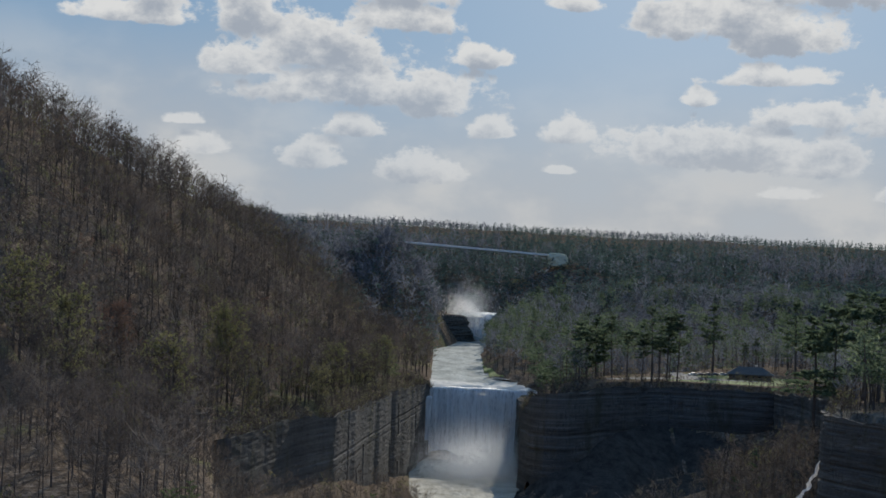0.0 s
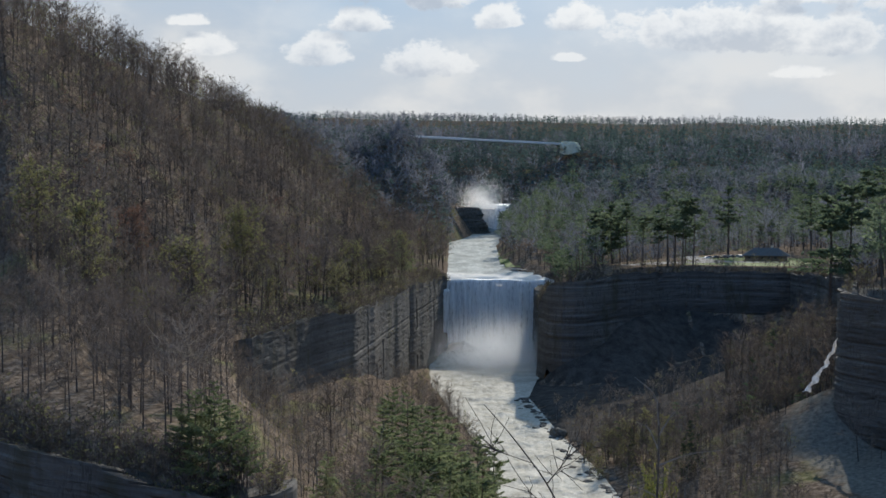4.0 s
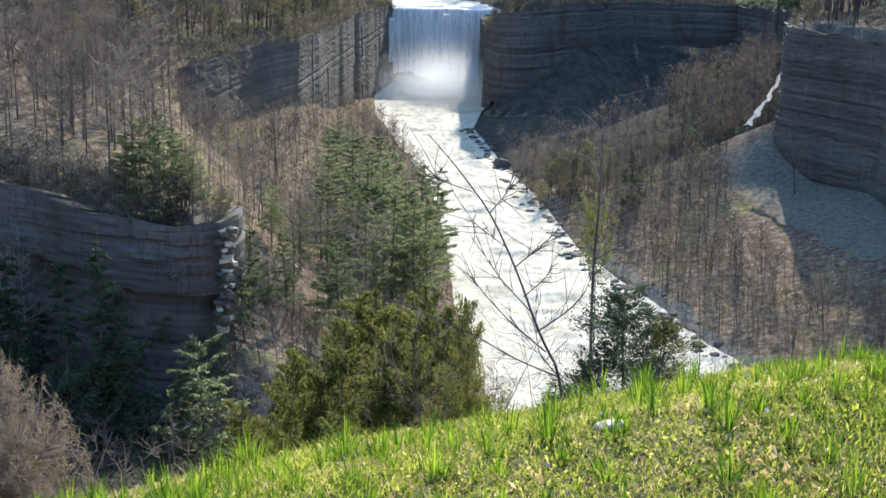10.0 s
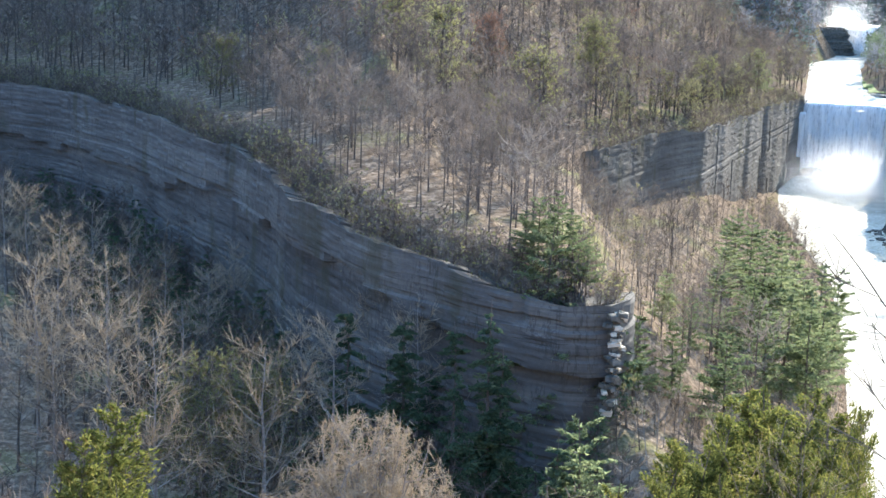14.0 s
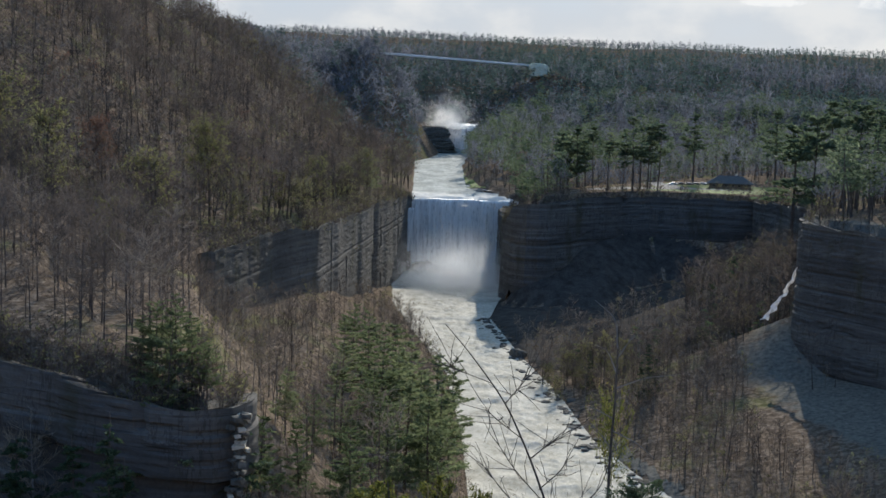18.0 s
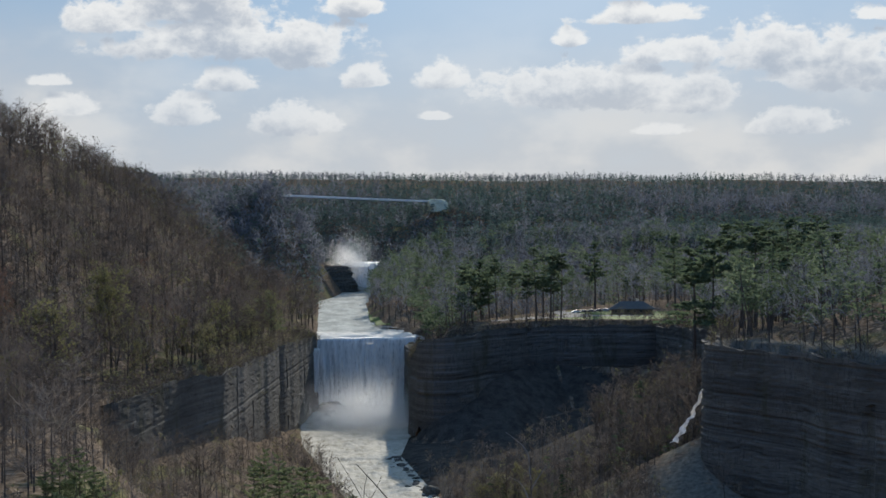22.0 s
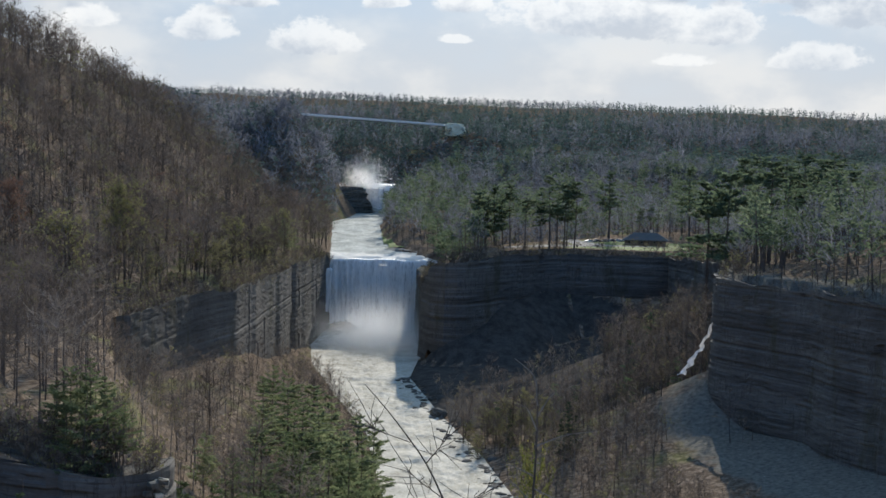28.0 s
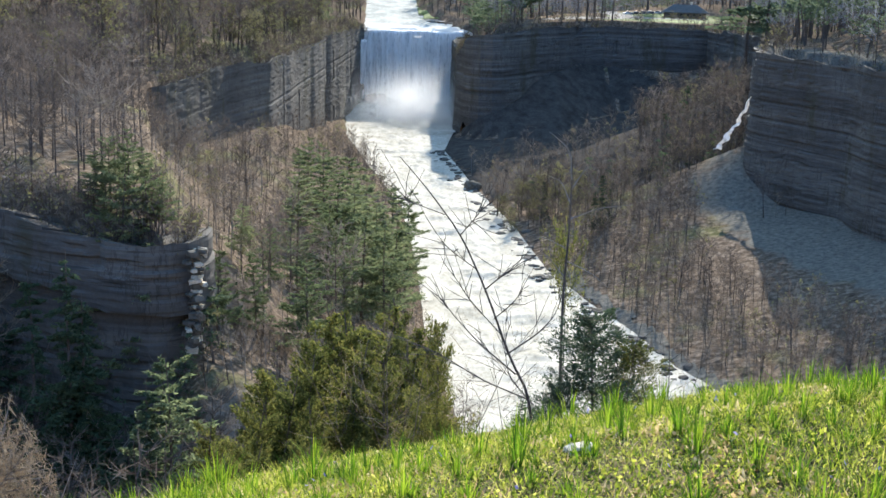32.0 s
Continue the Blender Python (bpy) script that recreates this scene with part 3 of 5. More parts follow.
COVE = RIM_LEFT[1:11] + [(-28, 193, 40.5), (-30, 203, 40)]
SLOT = RIM_LEFT[13:] + [(-9, 697, 36)]
WALL_R = RIM_RIGHT[1:9]
FAR_R = RIM_RIGHT[8:] + [(43, 697, 34)]
cliff("cliff_cove", COVE, foot_by(COVE, 1), "grey bedded shale wall round a shaded cove", out=1.6, layer=0.8, seed=11, butt=3.0, relief=0.8, ragged=1.3, cap=(24.0, 9.0, 1.8))
cliff("cliff_slot", SLOT, foot_by(SLOT, 1), "grey bedded shale cliff beside the waterfall", layer=0.9, seed=17, butt=1.2, relief=0.35, ragged=1.4)
cliff("cliff_wall", WALL_R, foot_by(WALL_R, -1), "tall shaded wall of thin shale beds", layer=0.8, seed=23, flip=-1, butt=4.0, relief=0.8, ragged=1.6)
cliff("cliff_far", FAR_R, foot_by(FAR_R, -1), "dark shaded shale cliff below the lawn", layer=1.3, seed=29, flip=-1, butt=7.0, relief=0.8, ragged=2.0)


# ---- water ----
def between(a, b, y):
    """The two banks at y."""
    pa, pb = np.array(sorted(a, key=lambda p: p[1])), np.array(sorted(b, key=lambda p: p[1]))
    return np.interp(y, pa[:, 1], pa[:, 0]), np.interp(y, pb[:, 1], pb[:, 0])


rows_y = np.arange(60, 693, 1.1)
lx, rx = between(RIVER_LEFT, RIVER_RIGHT, rows_y)
u = np.linspace(-0.06, 1.06, 70)
rX = lx[:, None] + (rx - lx)[:, None] * u
rY = np.broadcast_to(rows_y[:, None], rX.shape)
chop = (soft_noise(rX, rY, 21, 7) - 0.5) * 1.0 + np.abs(soft_noise(rX, rY, 22, 2.6) - 0.5) * 1.1 + (soft_noise(rX, rY, 23, 1.2) - 0.5) * 0.4
rZ = river_level(rY) + chop * np.clip(1.15 - np.abs(u - 0.5) * 1.4, 0.2, 1)
river = setting("water_rapids", raw_mesh("water_rapids", np.stack([rX, rY, rZ], -1).reshape(-1, 3), grid_faces(*rX.shape), M_WATER, True), "foaming white river rapids in the gorge", "river")

rows_y = np.arange(694, 1112, 2.0)
lx, rx = between(BANK_LEFT[:5], BANK_RIGHT[:6], rows_y)
u = np.linspace(-0.08, 1.08, 36)
rX = lx[:, None] + (rx - lx)[:, None] * u
rY = np.broadcast_to(rows_y[:, None], rX.shape)
rZ = pool_level(rY) + (soft_noise(rX, rY, 31, 3.5) - 0.5) * np.where(rY < 722, 2.0, 0.5)
setting("water_pool", raw_mesh("water_pool", np.stack([rX, rY, rZ], -1).reshape(-1, 3), grid_faces(*rX.shape), M_POOL, True), "smooth grey-green river between two waterfalls", "river")


def curtain(name, x0, x1, y0, high_z, low_z, bow, lean, label, mat, seed, cols=150, rows_=44):
    """Falling water: a sheet that bends over its lip, in ropes and folds."""
    a, t = np.meshgrid(np.linspace(0, 1, cols), np.linspace(-0.14, 1, rows_))
    X = x0 + (x1 - x0) * a
    drop = np.clip(t, 0, 1) ** 1.35
    Z = high_z - (high_z - low_z) * drop + np.where(t < 0, 0.4, 0) + (soft_noise(X, 0 * X, seed, 6) - 0.5) * 1.4 * np.clip(1 - t * 2, 0, 1)
    Y = y0 + bow * (a - 0.5) ** 2 * 4 - lean * np.clip(t, 0, 1) ** 0.5 + np.where(t < 0, -t * 30, 0)
    Y += ((soft_noise(X, Z * 0.05, seed + 1, 2.2) - 0.5) * 1.2 + (soft_noise(X, Z * 0.12, seed + 2, 0.8) - 0.5) * 0.5) * np.clip(t * 4, 0.1, 1)
    return setting(name, raw_mesh(name, np.stack([X, Y, Z], -1).reshape(-1, 3), grid_faces(*X.shape), mat, True), label, "waterfall")


curtain("waterfall_main", -11.0, 46, 692, 35.2, -0.5, 4, 3.0, "broad white curtain of falling water", M_FALL, 41)
curtain("waterfall_upper", 15, 38, 1106, 68, 45, 4, 18.0, "distant white cascade below the bridge", M_FALL, 47, 90, 40)


def specks(name, count, centre, size, seed, label, grain=0.22, rise=1.0):
    """Airborne spray: very many droplets, thinning outwards."""
    rng = np.random.default_rng(seed)
    p = rng.normal(0, 1, (count, 3)) * np.array(size) * rng.random((count, 1)) ** 0.25
    p[:, 2] = np.abs(p[:, 2]) * rise
    p += centre
    tip = rng.normal(0, grain, (count, 3, 3))
    return tagged(new(name, raw_mesh(name, (p[:, None] + tip).reshape(-1, 3), np.arange(count * 3).reshape(-1, 3), M_MIST)), label, "spray", kind="stuff")


curtain("waterfall_jet", -9.6, -6.4, 687.5, 31, 10, 0, 1.0, "slim white jet beside the waterfall", M_FALL, 43, 12, 30)
specks("spray_cloud", 320000, (17, 640, -0.5), (14, 17, 9.5), 51, "white spray rising from the foot of the waterfall", 0.08)
specks("spray_cloud", 60000, (14, 1090, 64), (9, 7, 11), 52, "white plume of spray over the upper cascade", 0.1)


# ---- trees ----
def tube(pts, radii, sides=5):
    pts, radii = np.asarray(pts, float), np.asarray(radii, float)
    d = np.gradient(pts, axis=0)
    d /= np.linalg.norm(d, axis=1, keepdims=True) + 1e-9
    a = np.cross(d, (0.31, 0.77, 0.55))
    a /= np.linalg.norm(a, axis=1, keepdims=True) + 1e-9
    b = np.cross(d, a)
    ang = np.arange(sides) * 2 * np.pi / sides
    ring = pts[:, None] + radii[:, None, None] * (np.cos(ang)[None, :, None] * a[:, None] + np.sin(ang)[None, :, None] * b[:, None])
    n = len(pts)
    i, j = np.meshgrid(np.arange(n - 1), np.arange(sides), indexing="ij")
    k = (j + 1) % sides
    p, q, r, s = i * sides + j, i * sides + k, (i + 1) * sides + k, (i + 1) * sides + j
    tris = np.concatenate([np.stack([p, q, r], -1).reshape(-1, 3), np.stack([p, r, s], -1).reshape(-1, 3)])
    return ring.reshape(-1, 3), tris


def pile(pieces):
    """Joins (verts, tris) pieces."""
    out_v, out_t, n = [], [], 0
    for v, t in pieces:
        out_v.append(v), out_t.append(t + n)
        n += len(v)
    return np.concatenate(out_v), np.concatenate(out_t)


def blades(base, tip, wide, rng):
    """Thin three-cornered slivers from base to tip."""
    side = np.cross(tip - base, rng.normal(0, 1, base.shape))
    side /= np.linalg.norm(side, axis=1, keepdims=True) + 1e-9
    v = np.stack([base - side * wide, base + side * wide, tip], 1)
    return v.reshape(-1, 3), np.arange(len(base) * 3).reshape(-1, 3)


def unit(v):
    return v / (np.linalg.norm(v, axis=-1, keepdims=True) + 1e-9)


def bare_tree_parts(rng, h, limbs=16, twigs=260, twig_w=0.03, spread=0.30, first=0.35, buds=0, bud_size=0.12, trunk_r=None, sides=5, twig_len=1.0):
    """Trunk with limbs, and the crown of twigs (and buds) of a leafless tree."""
    r0 = trunk_r or 0.011 * h
    n = 6 if sides > 3 else 4
    bend = rng.normal(0, 0.012 * h, (n, 2)).cumsum(0) * np.linspace(0, 1, n)[:, None]
    trunk = np.c_[bend, np.linspace(-0.8, h * 0.96, n)]
    wood = [tube(trunk, r0 * np.linspace(1.15, 0.12, n), sides)]
    t = np.sort(rng.uniform(first, 0.97, limbs))
    az = np.arange(limbs) * 2.4 + rng.normal(0, 0.4, limbs)
    starts = np.stack([np.interp(t * n, np.arange(n) + 1, trunk[:, k]) for k in (0, 1)] + [t * h * 0.96], -1)
    up = rng.uniform(0.5, 1.1, limbs)
    way_ = unit(np.stack([np.cos(az), np.sin(az), up], -1))
    long = h * spread * (1.25 - t) ** 0.6 * rng.uniform(0.75, 1.2, limbs)
    ends = starts + way_ * long[:, None]
    mids = (starts + ends) / 2 - np.array([0, 0, 1]) * (long * 0.08)[:, None] + rng.normal(0, 0.03, (limbs, 3)) * long[:, None]
    if sides == 3:
        wood.append(blades(starts, ends, r0 * 0.4, rng))
    for k in range(limbs if sides > 3 else 0):
        rr = r0 * (1.0 - 0.75 * t[k]) * 0.45
        wood.append(tube(np.stack([starts[k], mids[k], ends[k]]), [rr, rr * 0.6, rr * 0.15], 3))
    pick = rng.integers(0, limbs, twigs)
    f = rng.uniform(0.15, 1.0, twigs)[:, None]
    on = np.where(f < 0.5, starts[pick] + (mids - starts)[pick] * f * 2, mids[pick] + (ends - mids)[pick] * (f * 2 - 1))
    dirs = unit(way_[pick] * 0.7 + rng.normal(0, 0.62, (twigs, 3)) + (0, 0, 0.35))
    reach = (long[pick] * rng.uniform(0.22, 0.55, twigs) * twig_len)[:, None]
    tips = on + dirs * reach
    crown = [blades(on, tips, twig_w, rng)]
    fine = twigs
    g = rng.integers(0, twigs, fine)
    b2 = on[g] + (tips - on)[g] * rng.uniform(0.3, 0.95, (fine, 1))
    t2 = b2 + unit(dirs[g] + rng.normal(0, 0.7, (fine, 3))) * reach[g] * rng.uniform(0.35, 0.7, (fine, 1))
    crown.append(blades(b2, t2, twig_w * 0.6, rng))
    leaf = None
    if buds:
        g = rng.integers(0, fine, buds)
        c = b2[g] + (t2 - b2)[g] * rng.uniform(0.2, 1.1, (buds, 1))
        leaf = ((c[:, None] + rng.normal(0, bud_size, (buds, 3, 3))).reshape(-1, 3), np.arange(buds * 3).reshape(-1, 3))
    return pile(wood), pile(crown), leaf


def plume_parts(rng, h, boughs=60, per=160, spread=0.25, first=0.05, up=0.6, flat=0.3, leaf=0.1, shape=0.5, bend=0.015, thick=0.2, hang=0.0, lite=False, tiers=0):
    """Trunk, and ragged boughs of unlike length that each carry a cloud of small sprays."""
    n = 2 if lite else 6
    lean = rng.normal(0, bend * h, (n, 2)).cumsum(0) * np.linspace(0, 1, n)[:, None]
    trunk = np.c_[lean, np.linspace(-0.8, h * 0.97, n)]
    t = np.sort(rng.uniform(first, 0.97, boughs))
    if tiers:
        t = np.clip(first + (np.floor((t - first) / (0.97 - first) * tiers) + 0.5 + rng.normal(0, 0.1, boughs)) / tiers * (0.97 - first), first, 0.98)
    az = np.arange(boughs) * 2.4 + rng.normal(0, 0.6, boughs)
    long = h * spread * np.clip(1 - (t - first) / (1.02 - first), 0.03, 1) ** shape * rng.uniform(0.45, 1.25, boughs) + 0.02 * h
    start = np.stack([np.interp(t, np.linspace(0, 1, n), trunk[:, 0]), np.interp(t, np.linspace(0, 1, n), trunk[:, 1]), t * h * 0.95], -1)
    out_ = np.stack([np.cos(az), np.sin(az), 0 * az], -1)
    rise_ = up * (0.5 + t) + rng.normal(0, 0.15, boughs)
    ends = start + (out_ + np.array([0, 0, 1.0]) * rise_[:, None]) * long[:, None]
    wood = [tube(trunk, 0.0125 * h * np.linspace(1.1, 0.1, n), 3 if lite else 5)]
    if not lite:
        wood.append(blades(start, ends, 0.0025 * h, rng))
    share = np.clip(long / long.mean(), 0.25, 2.0)
    g = np.repeat(np.arange(boughs), np.maximum(4, (per * share)).astype(int))
    m = len(g)
    f = rng.uniform(0.12, 1.05, m) ** 0.8
    wide_ = (long[g] * thick * (1.15 - 0.6 * f))[:, None]
    c = start[g] + (ends - start)[g] * f[:, None] + rng.normal(0, 1, (m, 3)) * wide_ * np.array([1, 1, flat])
    c[:, 2] -= hang * long[g] * f ** 2
    ahead = unit((ends - start)[g] / long[g][:, None] + rng.normal(0, 0.75, (m, 3)) * np.array([1, 1, 0.6]))
    size = leaf * rng.uniform(0.5, 1.4, (m, 1))
    sidew = unit(np.cross(ahead, rng.normal(0, 1, (m, 3)))) * size * 0.36
    v = np.stack([c - ahead * size * 0.7 + sidew, c - ahead * size * 0.7 - sidew, c + ahead * size], 1).reshape(-1, 3)
    return pile(wood), (v, np.arange(m * 3).reshape(-1, 3))


def dome_parts(rng, h, limbs=18, twigs=7000, wide=0.5, low=0.22, twig_w=0.02):
    """A short trunk whose limbs fan out under a rounded shell of fine twigs."""
    wood = [tube([(0, 0, -0.8), (0.02 * h, 0, low * h), (0, 0, low * h * 1.5)], 0.018 * h * np.array([1.1, 0.9, 0.6]))]
    az, tilt = np.arange(limbs) * 2.4, np.linspace(0.1, 1.5, limbs)
    out_ = np.stack([np.cos(az) * np.sin(tilt) * wide, np.sin(az) * np.sin(tilt) * wide, np.cos(tilt) * (1 - low) * 0.95], -1) * h
    root_ = np.array([0, 0, low * h])
    ends = root_ + out_ * rng.uniform(0.8, 0.98, (limbs, 1))
    mids = root_ + (ends - root_) * 0.5 + np.array([0, 0, 0.07 * h]) + rng.normal(0, 0.02 * h, (limbs, 3))
    for e_, m_ in zip(ends, mids):
        wood.append(tube(np.stack([root_, m_, e_]), 0.007 * h * np.array([1, 0.6, 0.2]), 4))
    k = limbs * 22
    g = rng.integers(0, limbs, k)
    s0_ = mids[g] + (ends - mids)[g] * rng.uniform(-0.6, 0.9, (k, 1))
    s1_ = s0_ + unit(out_[g] / h + rng.normal(0, 0.8, (k, 3))) * h * rng.uniform(0.1, 0.24, (k, 1))
    wood.append(blades(s0_, s1_, 0.003 * h, rng))
    g = rng.integers(0, k, twigs)
    a = s0_[g] + (s1_ - s0_)[g] * rng.uniform(0.1, 1.0, (twigs, 1))
    b = a + unit((s1_ - s0_)[g] + rng.normal(0, 0.16 * h, (twigs, 3))) * h * rng.uniform(0.015, 0.055, (twigs, 1))
    for q_ in (a, b):
        from_root = (q_ - root_) / (np.array([wide, wide, 1 - low]) * h)
        over = np.maximum(1.0, np.linalg.norm(from_root, axis=1, keepdims=True) / rng.uniform(0.93, 1.0, (twigs, 1)))
        q_[:] = root_ + (q_ - root_) / over
    return pile(wood), blades(a, b, twig_w, rng)


def scatter(rng, count, spot, keep, gap):
    """Places over a stretch, no two nearer than gap."""
    x, y = spot(rng, count)
    ok = keep(x, y)
    x, y = x[ok], y[ok]
    g2, cell, out = gap(x, y) ** 2, {}, []
    for a, b, g in zip(x.tolist(), y.tolist(), g2.tolist()):
        i, j = int(a // 14), int(b // 14)
        if any((a - c) ** 2 + (b - d) ** 2 < g for p in (i - 1, i, i + 1) for q in (j - 1, j, j + 1) for c, d in cell.get((p, q), ())):
            continue
        cell.setdefault((i, j), []).append((a, b))
        out.append((a, b))
    return np.array(out)


def many(name, kinds, places, rng, low, high_, label, mats, category="woods", heights=None):
    """Very many trees joined into one object for each of their materials."""
    z = land(places[:, 0], places[:, 1]) if heights is None else heights
    pick = rng.integers(0, len(kinds), len(places))
    spin, size = rng.uniform(0, 6.283, len(places)), rng.uniform(low, high_, len(places))
    lists, tints, own = [[] for _ in mats], [[] for _ in mats], rng.random(len(places))
    for k, kind in enumerate(kinds):
        which = np.nonzero(pick == k)[0]
        if not len(which):
            continue
        c, s = np.cos(spin[which])[:, None], np.sin(spin[which])[:, None]
        lx_, ly_ = rng.normal(0, 0.065, (2, len(which), 1))
        for slot, piece in enumerate(kind):
            if piece is None:
                continue
            v, t = piece
            q = v[None] * size[which][:, None, None]
            x = q[..., 0] * c - q[..., 1] * s + lx_ * q[..., 2] + places[which, 0][:, None]
            y = q[..., 0] * s + q[..., 1] * c + ly_ * q[..., 2] + places[which, 1][:, None]
            zz = q[..., 2] + z[which][:, None]
            verts = np.stack([x, y, zz], -1).reshape(-1, 3)
            tris = (t[None] + (np.arange(len(which)) * len(v))[:, None, None]).reshape(-1, 3)
            lists[slot].append((verts, tris))
            tints[slot].append(np.repeat(own[which], len(v)))
    root = thing(name, (0, 0, 0), label, category, kind="stuff")
    for slot, (part_name, mat) in enumerate(mats):
        if lists[slot]:
            v, t = pile(lists[slot])
            me = raw_mesh(part_name, v, t, mat)
            me.attributes.new("tint", "FLOAT", "POINT").data.foreach_set("value", np.concatenate(tints[slot]).astype(np.float32))
            tagged(part(part_name, me, parent=root), kind="stuff")
    return root


LAWN = [(60, 626), (84, 634), (100, 640), (140, 624), (156, 628), (172, 668), (160, 700), (110, 700), (70, 660)]


def wedge(near, far, left, right):
    def spot(rng, count):
        d = np.sqrt(rng.uniform(near ** 2, far ** 2, count))
        a = np.radians(rng.uniform(right, left, count))
        return -np.sin(a) * d, np.cos(a) * d
    return spot


def left_keep(x, y):
    d = to_line(x, y, SHORE_LEFT)[0]
    return within(x, y, LEFT_LAND) & (d > 1.5) & (d < 340) & (x < 0) & ((d > 14) | (soft_noise(x, y, 61, 14) > 0.35))


def far_keep(x, y):
    wooded = (y > 1112) | (within(x, y, LEFT_LAND) & (y > 900)) | (within(x, y, RIGHT_LAND) & (y > 1000))
    return wooded & (np.hypot(x - 92, y - 1210) > 12)


def right_keep(x, y):
    return within(x, y, RIGHT_LAND) & ~within(x, y, LAWN) & (to_line(x, y, SHORE_RIGHT)[0] > 1.5) & ~((x > 60) & (x < 175) & (y > 600) & (y < 700))


def talus_keep(x, y):
    d = np.minimum(to_line(x, y, RIVER_LEFT)[0], to_line(x, y, RIVER_RIGHT)[0])
    free = ~within(x, y, LEFT_LAND) & ~within(x, y, RIGHT_LAND) & ~within(x, y, RIVER) & (d > 4) & (to_line(x, y, BROW)[0] > 30)
    scree = np.hypot(x - 102, y - 388) < 15
    shaded = (to_line(x, y, RIM_RIGHT[1:7])[0] < np.interp(y, [340, 392], [50, 14])) & (y < 400) & (soft_noise(x, y, 64, 9) < 0.84)
    slot_ = (to_line(x, y, RIM_LEFT[13:])[0] < 15) & (y > 370)
    return free & ~scree & ~shaded & ~slot_ & ~((soft_noise(x, y, 66, 10) < 0.62) & (x > 20) & (y > 486) & (x < 92 + (y - 470) * 0.2))


rng = np.random.default_rng(7)
hill_bare = [bare_tree_parts(rng, rng.uniform(17, 24), 15, 120, 0.075, rng.uniform(0.27, 0.36), rng.uniform(0.2, 0.4), sides=3, trunk_r=0.26, twig_len=1.5) for _ in range(8)]
hill_bud = [bare_tree_parts(rng, rng.uniform(14, 20), 11, 90, 0.06, rng.uniform(0.28, 0.36), 0.2, 230, 0.17, sides=3, trunk_r=0.13, twig_len=1.5) for _ in range(4)]
ridge_bare = [bare_tree_parts(rng, rng.uniform(15, 20), 9, 40, 0.30, 0.44, 0.1, sides=3, trunk_r=0.12, twig_len=1.7) for _ in range(6)]
plateau_bare = [bare_tree_parts(rng, rng.uniform(16, 22), 13, 90, 0.11, rng.uniform(0.28, 0.36), rng.uniform(0.12, 0.35), sides=3, trunk_r=0.17, twig_len=1.6) for _ in range(7)]
ridge_pine = [plume_parts(rng, rng.uniform(16, 22), 15, 7, 0.25, 0.08, 0.1, 0.5, 1.2, 0.6, 0.008, 0.3, lite=True) for _ in range(4)]
tall_pine = [plume_parts(rng, rng.uniform(22, 29), 26, 13, 0.19, rng.uniform(0.3, 0.5), 0.15, 0.4, 0.75, 0.4, 0.008, 0.25, lite=True) for _ in range(5)]
thin_bare = [bare_tree_parts(rng, rng.uniform(9, 15), 8, 52, 0.045, 0.27, 0.35, sides=3, trunk_r=0.085, twig_len=1.5) for _ in range(6)]
thin_bud = [bare_tree_parts(rng, rng.uniform(7, 11), 8, 50, 0.03, 0.3, 0.25, 90, 0.14, sides=3, trunk_r=0.08) for _ in range(3)]
WOOD = [("trunks", M_TRUNK), ("twigs", M_TWIG), ("buds", M_BUD_GREEN)]
RED = [("trunks", M_BARK), ("twigs", M_TWIG), ("buds", M_BUD_RED)]
TAN = [("trunks", M_BARK_PALE), ("twigs", M_TWIG_TAN), ("buds", M_BUD_GREEN)]
GREEN = [("trunks", M_BARK), ("needles", M_SHADE_NEEDLE)]
LIGHT_GREEN = [("trunks", M_BARK), ("needles", M_MAST)]

left_spots = scatter(rng, 26000, wedge(185, 1000, 35, 0), left_keep, lambda x, y: 3.9 + np.hypot(x, y) / 330)
near_left = (left_spots[:, 1] < 330) & (left_spots[:, 0] > -150)
near_left_spots = left_spots[near_left][:260]
left_spots = np.concatenate([left_spots[~near_left], left_spots[near_left][260:]])
cut = rng.random(len(left_spots)) + (soft_noise(left_spots[:, 0], left_spots[:, 1], 63, 40) - 0.5) * 0.35
many("hillside_woods", hill_bare, left_spots[cut < 0.70], rng, 0.8, 1.2, "leafless grey-brown woods on a steep hillside", WOOD)
many("budding_woods", hill_bud, left_spots[(cut >= 0.70) & (cut < 0.97)], rng, 0.7, 1.1, "yellow-green budding trees among bare woods", WOOD)
many("reddish_woods", hill_bud, left_spots[cut >= 0.97], rng, 0.7, 1.1, "reddish budding maples among bare woods", RED)

far_spots = scatter(rng, 46000, wedge(900, 1780, 9, -24), far_keep, lambda x, y: 6.3 + 0 * x)
mixed = rng.random(len(far_spots)) + (soft_noise(far_spots[:, 0], far_spots[:, 1], 77, 120) - 0.5) * 0.9
shoulder = scatter(rng, 3000, lambda r, n: (r.uniform(-150, -5, n), r.uniform(1020, 1180, n)), lambda x, y: land(x, y) > 50, lambda x, y: 6.5 + 0 * x)
many("shoulder_woods", ridge_bare, shoulder, rng, 0.6, 1.0, "leafless woods on the shoulder below the bridge", [("trunks", M_BARK), ("twigs", M_HAZE_TWIG)])
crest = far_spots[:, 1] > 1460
many("ridge_woods", ridge_bare, far_spots[(mixed >= 0.72) & ~crest], rng, 0.85, 1.25, "leafless woods on the far ridge", [("trunks", M_BARK), ("twigs", M_HAZE_TWIG)])
many("crest_woods", ridge_bare, far_spots[(mixed >= 0.72) & crest], rng, 0.38, 0.6, "low leafless woods along the crest of the far ridge", [("trunks", M_BARK), ("twigs", M_HAZE_TWIG)])
